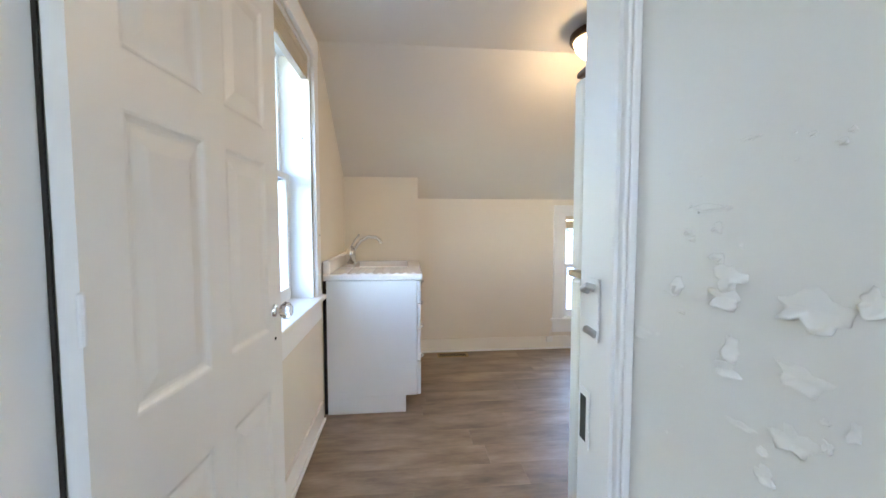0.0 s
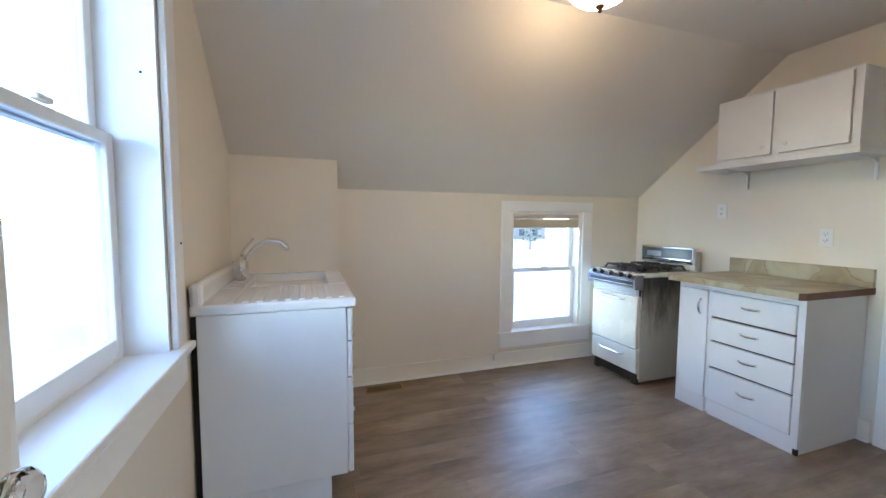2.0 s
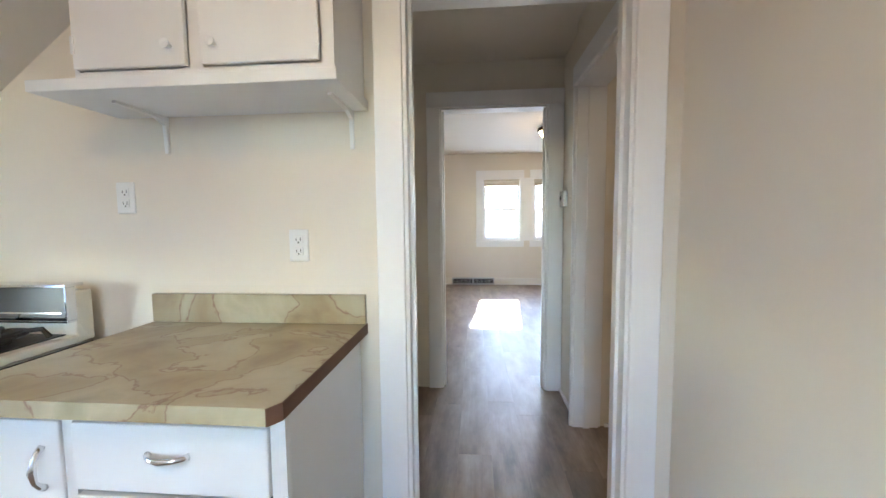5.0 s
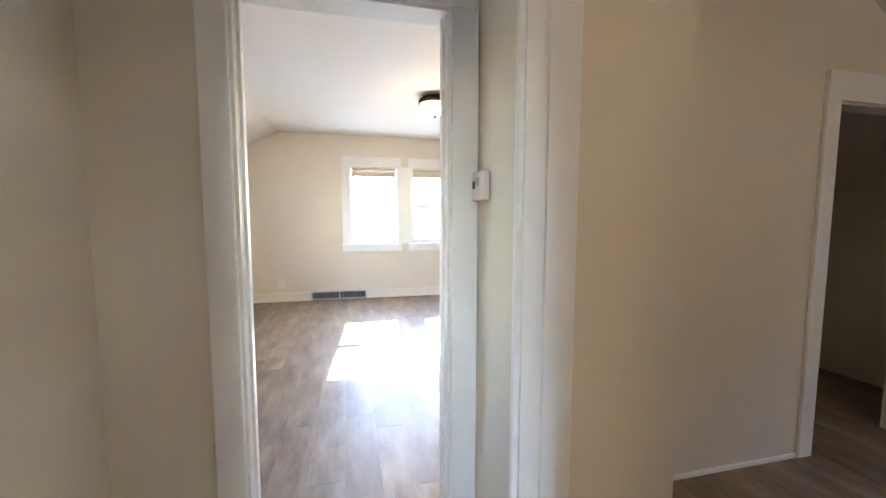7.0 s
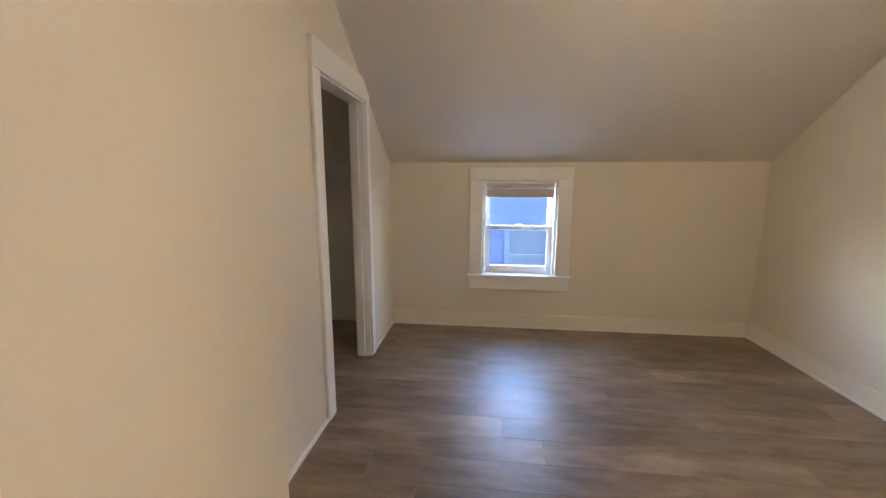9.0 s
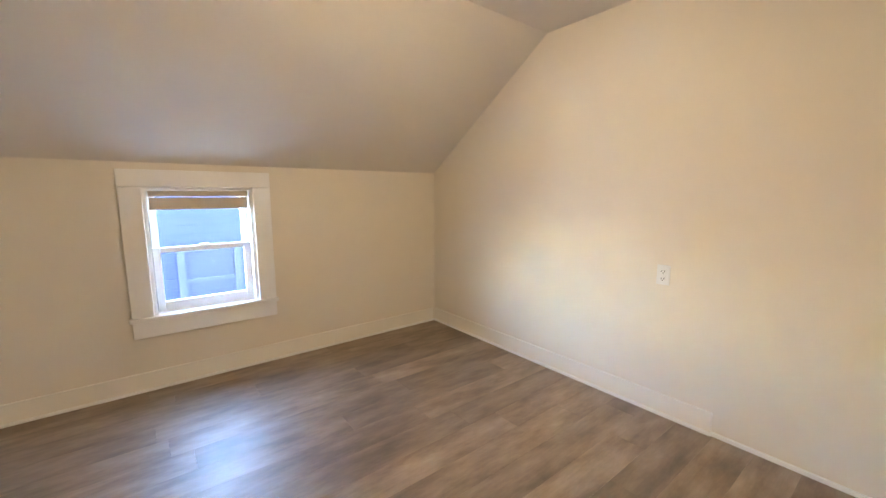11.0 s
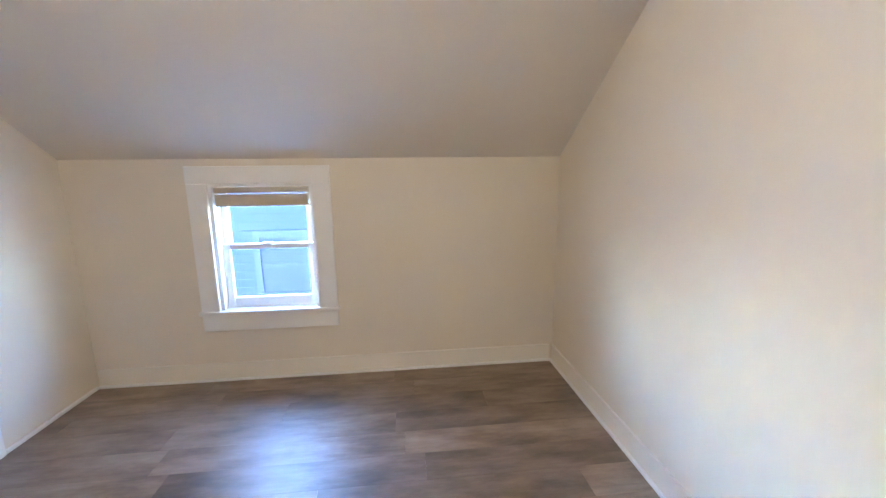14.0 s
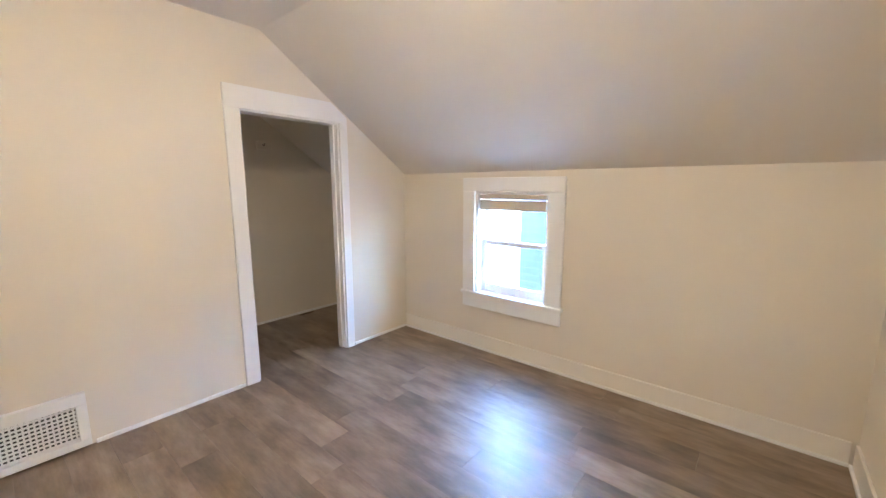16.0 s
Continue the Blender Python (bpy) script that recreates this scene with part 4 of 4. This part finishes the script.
# ---- registers ----
r = thing("floor_register", pose(0.84, 3.98, 0.0), "brown metal floor register set in the planks", "floor register")
part("frame", boxes((-0.15, 0.15, -0.06, -0.048, 0, 0.005), (-0.15, 0.15, 0.048, 0.06, 0, 0.005), (-0.15, -0.135, -0.048, 0.048, 0, 0.005), (0.135, 0.15, -0.048, 0.048, 0, 0.005)), BRASS, r)
part("duct", boxes((-0.135, 0.135, -0.048, 0.048, 0.0002, 0.0012)), DARK, r)
for i in range(18):
    x = -0.128 + i * 0.015
    part("slat", boxes((x, x + 0.005, -0.048, 0.048, 0.0012, 0.004)), BRASS, r)

r = thing("baseboard_register", at(9.6475, 2.43, 0.0, TURN_E @ pose(0, 0, 0, 0, 0, 180) @ Matrix.Diagonal((1, -1, 1, 1))), "long metal baseboard register with dark slots", "register")
part("frame", boxes((0.0, 0.83, 0.0, 0.03, 0.118, 0.135), (0.0, 0.83, 0.0, 0.03, 0.0, 0.022), (0.0, 0.02, 0.0, 0.03, 0.022, 0.118), (0.81, 0.83, 0.0, 0.03, 0.022, 0.118), (0.40, 0.43, 0.0, 0.03, 0.022, 0.118)), BRUSHED, r)
part("duct", boxes((0.02, 0.81, 0.002, 0.008, 0.022, 0.118)), DARK, r)
for i in range(30):
    x = 0.03 + i * 0.026
    if not 0.385 < x < 0.43:
        part("fin", boxes((x, x + 0.006, 0.008, 0.026, 0.022, 0.118)), BRUSHED, r)

r = thing("return_grille", at(4.939, 0.318, 0.0, TURN_E), "white painted wall grille with crossed bars", "grille")
part("frame", boxes((0.0, 0.385, 0.0, 0.03, 0.25, 0.315), (0.0, 0.385, 0.0, 0.03, 0.015, 0.055), (0.0, 0.045, 0.0, 0.03, 0.055, 0.25), (0.345, 0.385, 0.0, 0.03, 0.055, 0.25), bevel=0.003), TRIM, r)
part("duct", boxes((0.045, 0.345, 0.0, 0.004, 0.055, 0.25)), DARK, r)
for i in range(14):
    x = 0.05 + i * 0.0205
    part("upright_bar", boxes((x, x + 0.008, 0.008, 0.016, 0.055, 0.25)), TRIM, r)
for i in range(9):
    z = 0.062 + i * 0.0215
    part("cross_bar", boxes((0.045, 0.345, 0.011, 0.019, z, z + 0.008)), TRIM, r)


# closet back wall: a small hook plate and a thin batten
hk = thing("coat_hook", at(6.0995, -1.303, 1.784, TURN_E), "small painted hook plate on the closet wall", "hook")
part("plate", boxes((-0.06, 0.06, 0.0, 0.012, -0.04, 0.04), bevel=0.004), WALL, hk)
part("hook", tube([(0.0, 0.012, 0.01), (0.0, 0.04, 0.0), (0.0, 0.05, 0.02)], 0.006, 8), BRONZE, hk)
structure("closet_batten", boxes((6.088, 6.0995, -1.559, -1.160, 1.464, 1.480)), WALL, "thin painted batten across the closet wall", "trim")


# ---- outside ----
structure("ground", boxes((-900, 900, -900, 900, -3.4, -3.1)), GROUND, "pale worn concrete lot and road", "ground")


def far_house(m, w, d, h, label, mat, wins, rise=0.33):
    """A neighbouring house: local x along its front, y away, z up."""
    f = thing("house", m, label, "house")
    part("wall", boxes((-w / 2, w / 2, 0, d, 0, h)), mat, f)
    part("roof", prism([(-w / 2 - 0.4, h), (w / 2 + 0.4, h), (0, h + w * rise)], "y", -0.4, d + 0.4), ROOFING, f)
    n = int(h / 0.14)
    part("siding_boards", boxes(*[(-w / 2, w / 2, -0.012, -0.001, i * 0.14, i * 0.14 + 0.13) for i in range(n)]), mat, f)
    for x, z, ww, wh in wins:
        wi = part("window", boxes((x - ww / 2 - 0.1, x + ww / 2 + 0.1, -0.06, -0.013, z + wh, z + wh + 0.12), (x - ww / 2 - 0.1, x + ww / 2 + 0.1, -0.08, -0.013, z - 0.1, z),
                  (x - ww / 2 - 0.1, x - ww / 2, -0.06, -0.013, z, z + wh), (x + ww / 2, x + ww / 2 + 0.1, -0.06, -0.013, z, z + wh), (x - ww / 2, x + ww / 2, -0.05, -0.013, z + wh / 2 - 0.03, z + wh / 2 + 0.03)), FARTRIM, f)
        part("pane", boxes((x - ww / 2, x + ww / 2, -0.03, -0.014, z, z + wh)), PANEDARK, wi)
    return f


far_house(pose(-0.2, -6.2, -3.1, 0, 0, 180), 12.2, 8.0, 4.9, "blue clapboard house with grey window trim", BLUEWALL, [(-3.45, 2.55, 0.7, 0.95), (-5.1, 2.55, 0.7, 0.95), (0.2, 2.55, 0.7, 0.95), (3.2, 2.55, 0.7, 0.95)], 0.05)
far_house(pose(-38, 14, -3.1, 0, 0, 90), 16, 9, 4.2, "tan low building across the street", TANWALL, [(-5, 1, 1.6, 1.4), (-1.5, 1, 1.6, 1.4), (2, 1, 1.6, 1.4), (5.5, 1, 1.6, 1.4)])
far_house(pose(-42, -8, -3.1, 0, 0, 90), 12, 9, 5.2, "tan gabled house across the street", TANWALL, [(-3, 1, 1.0, 1.4), (0, 1, 1.0, 1.4), (3, 1, 1.0, 1.4)])
far_house(pose(52, 88, -3.1), 14, 9, 4.6, "tan house beyond the lot", TANWALL, [(-4, 1, 1.2, 1.4), (0, 1, 1.2, 1.4), (4, 1, 1.2, 1.4)])
far_house(pose(60, -6, -3.1, 0, 0, -90), 16, 10, 4.4, "tan house across the road to the east", TANWALL, [(-4, 1, 1.2, 1.4), (0, 1, 1.2, 1.4), (4, 1, 1.2, 1.4)])


def car(m, label):
    c = thing("car", m, label, "car")
    bm = prism([(-2.2, 0.35), (2.2, 0.35), (2.25, 0.75), (1.4, 0.95), (0.7, 1.45), (-0.9, 1.48), (-1.7, 1.0), (-2.2, 0.92)], "y", -0.85, 0.85)
    bmesh.ops.bevel(bm, geom=list(bm.edges), offset=0.09, segments=2, affect="EDGES")
    part("body", bm, CARBLUE, c)
    for y in (-0.855, 0.845):
        part("side_window", prism([(-1.45, 1.0), (1.1, 1.0), (0.6, 1.38), (-0.85, 1.40)], "y", y, y + 0.01), PANEDARK, c)
    for x in (-1.35, 1.35):
        for y in (-0.8, 0.8):
            w = part("wheel", lathe([(0.2, -0.1), (0.32, -0.1), (0.32, 0.1), (0.2, 0.1)], 20, None, Matrix.Translation((x, y, 0.32)) @ pose(0, 0, 0, 90)), RUBBER, c)
            part("rim", lathe([(0.19, -0.09), (0.19, 0.09), (0.05, 0.095)], 16, None, Matrix.Translation((x, y, 0.32)) @ pose(0, 0, 0, 90)), BRUSHED, w)
    return c


car(pose(-19, 9.5, -3.1, 0, 0, 80), "dark blue parked car on the lot")


def bare_tree(x, y, h, k):
    """A leafless tree: tapered trunk, limbs that fork twice and thin twigs."""
    random.seed(k)
    t = thing("tree", pose(x, y, -3.1), "leafless grey-brown tree standing on the lot", "tree")
    part("trunk", tube([(0, 0, 0), (0.03, 0.02, h * 0.15), (0.0, 0.05, h * 0.32), (0.08, 0.0, h * 0.55)], [0.26, 0.20, 0.17, 0.09], 9), BARK, t)

    def limb(bm, p, d, length, r, depth):
        mid = p + d * length * 0.5 + Vector((random.uniform(-0.1, 0.1), random.uniform(-0.1, 0.1), 0.05)) * length
        end = p + d * length
        tube([p, mid, end], [r, r * 0.75, r * 0.45], 5, bm)
        if depth:
            for q in (mid, mid.lerp(end, 0.5), end):
                for _ in range(2):
                    nd = (d + Vector((random.uniform(-0.8, 0.8), random.uniform(-0.8, 0.8), random.uniform(-0.2, 0.6)))).normalized()
                    limb(bm, q, nd, length * random.uniform(0.45, 0.65), r * 0.42, depth - 1)
    for i in range(8):
        a, f = i * 2.4, 0.28 + 0.035 * i
        bm = bmesh.new()
        limb(bm, Vector((0.02, 0.03, h * f)), Vector((math.cos(a), math.sin(a), 0.75)).normalized(), h * (0.42 - 0.02 * i), 0.085, 2)
        part("limb", bm, BARK, t)


bare_tree(15.3, 30.7, 8.5, 71)


def conifer(x, y, h, k):
    random.seed(k)
    t = thing("tree", pose(x, y, -3.1), "dark green conifer in the distance", "tree", "distant conifers")
    part("trunk", tube([(0, 0, 0), (0, 0, h * 0.5), (0.05, 0, h)], [0.2, 0.12, 0.03], 7), BARK, t)
    bm = bmesh.new()
    for i in range(420):
        f = random.random() ** 0.8
        z = h * (0.12 + 0.88 * f)
        r = (1 - f) * h * 0.24 * random.uniform(0.35, 1.1)
        a = random.uniform(0, 6.283)
        c = Vector((r * math.cos(a), r * math.sin(a), z))
        s = random.uniform(0.2, 0.5)
        vs = [bm.verts.new(c + Vector((random.uniform(-s, s), random.uniform(-s, s), random.uniform(-s * 0.7, s * 0.3)))) for _ in range(4)]
        for q in ((0, 1, 2), (0, 2, 3), (0, 3, 1), (1, 3, 2)):
            bm.faces.new([vs[i] for i in q])
    part("crown", bm, LEAF, t)


for k, (x, y, h) in enumerate(((48, 9, 9), (55, 14, 11), (50, 2, 8), (62, 20, 12), (46, -10, 9), (58, 5, 10), (14, 52, 9), (34, 55, 10), (5, 58, 8), (-55, 3, 9), (-50, 26, 10))):
    conifer(x, y, h, k)


# ---- floor planks ----
PW, PL = 0.181, 1.22
PLANKS = {}


def plank(x0, x1, y0, y1):
    w, l = round(x1 - x0 - 0.0005, 3), round(y1 - y0 - 0.0005, 3)
    if w < 0.02 or l < 0.008:
        return
    if (w, l) not in PLANKS:
        bm = bmesh.new()
        b = 0.0005
        lo = [bm.verts.new((sx * w / 2, sy * l / 2, -0.006)) for sx, sy in ((-1, -1), (1, -1), (1, 1), (-1, 1))]
        md = [bm.verts.new((sx * w / 2, sy * l / 2, -b)) for sx, sy in ((-1, -1), (1, -1), (1, 1), (-1, 1))]
        hi = [bm.verts.new((sx * (w / 2 - b), sy * (l / 2 - b), 0)) for sx, sy in ((-1, -1), (1, -1), (1, 1), (-1, 1))]
        bm.faces.new(hi)
        for i in range(4):
            bm.faces.new((lo[i], lo[(i + 1) % 4], md[(i + 1) % 4], md[i]))
            bm.faces.new((md[i], md[(i + 1) % 4], hi[(i + 1) % 4], hi[i]))
        me = bpy.data.meshes.new("plank")
        bm.to_mesh(me)
        bm.free()
        me.materials.append(FLOORM)
        PLANKS[(w, l)] = me
    ob = new("plank", PLANKS[(w, l)])
    ob.location = ((x0 + x1) / 2, (y0 + y1) / 2, 0)
    ob.parent = floor


random.seed(11)
row, y = 0, -2.10
while y < 4.097:
    y1 = min(y + PW, 4.097)
    x = -0.157 - random.uniform(0, PL)
    while x < 9.648:
        a, b = max(x, -0.157), min(x + PL, 9.648)
        mx, my = (a + b) / 2, (y + y1) / 2
        inside = not ((mx > 5.3 and my > 3.5) or (mx > 3.6 and mx < 4.9 and my > 2.8) or (mx > 6.4 and my < -1.6) or (b < 1.7 and my < -1.2))
        if inside:
            plank(a, b, y, y1)
        x += PL
    y, row = y1, row + 1
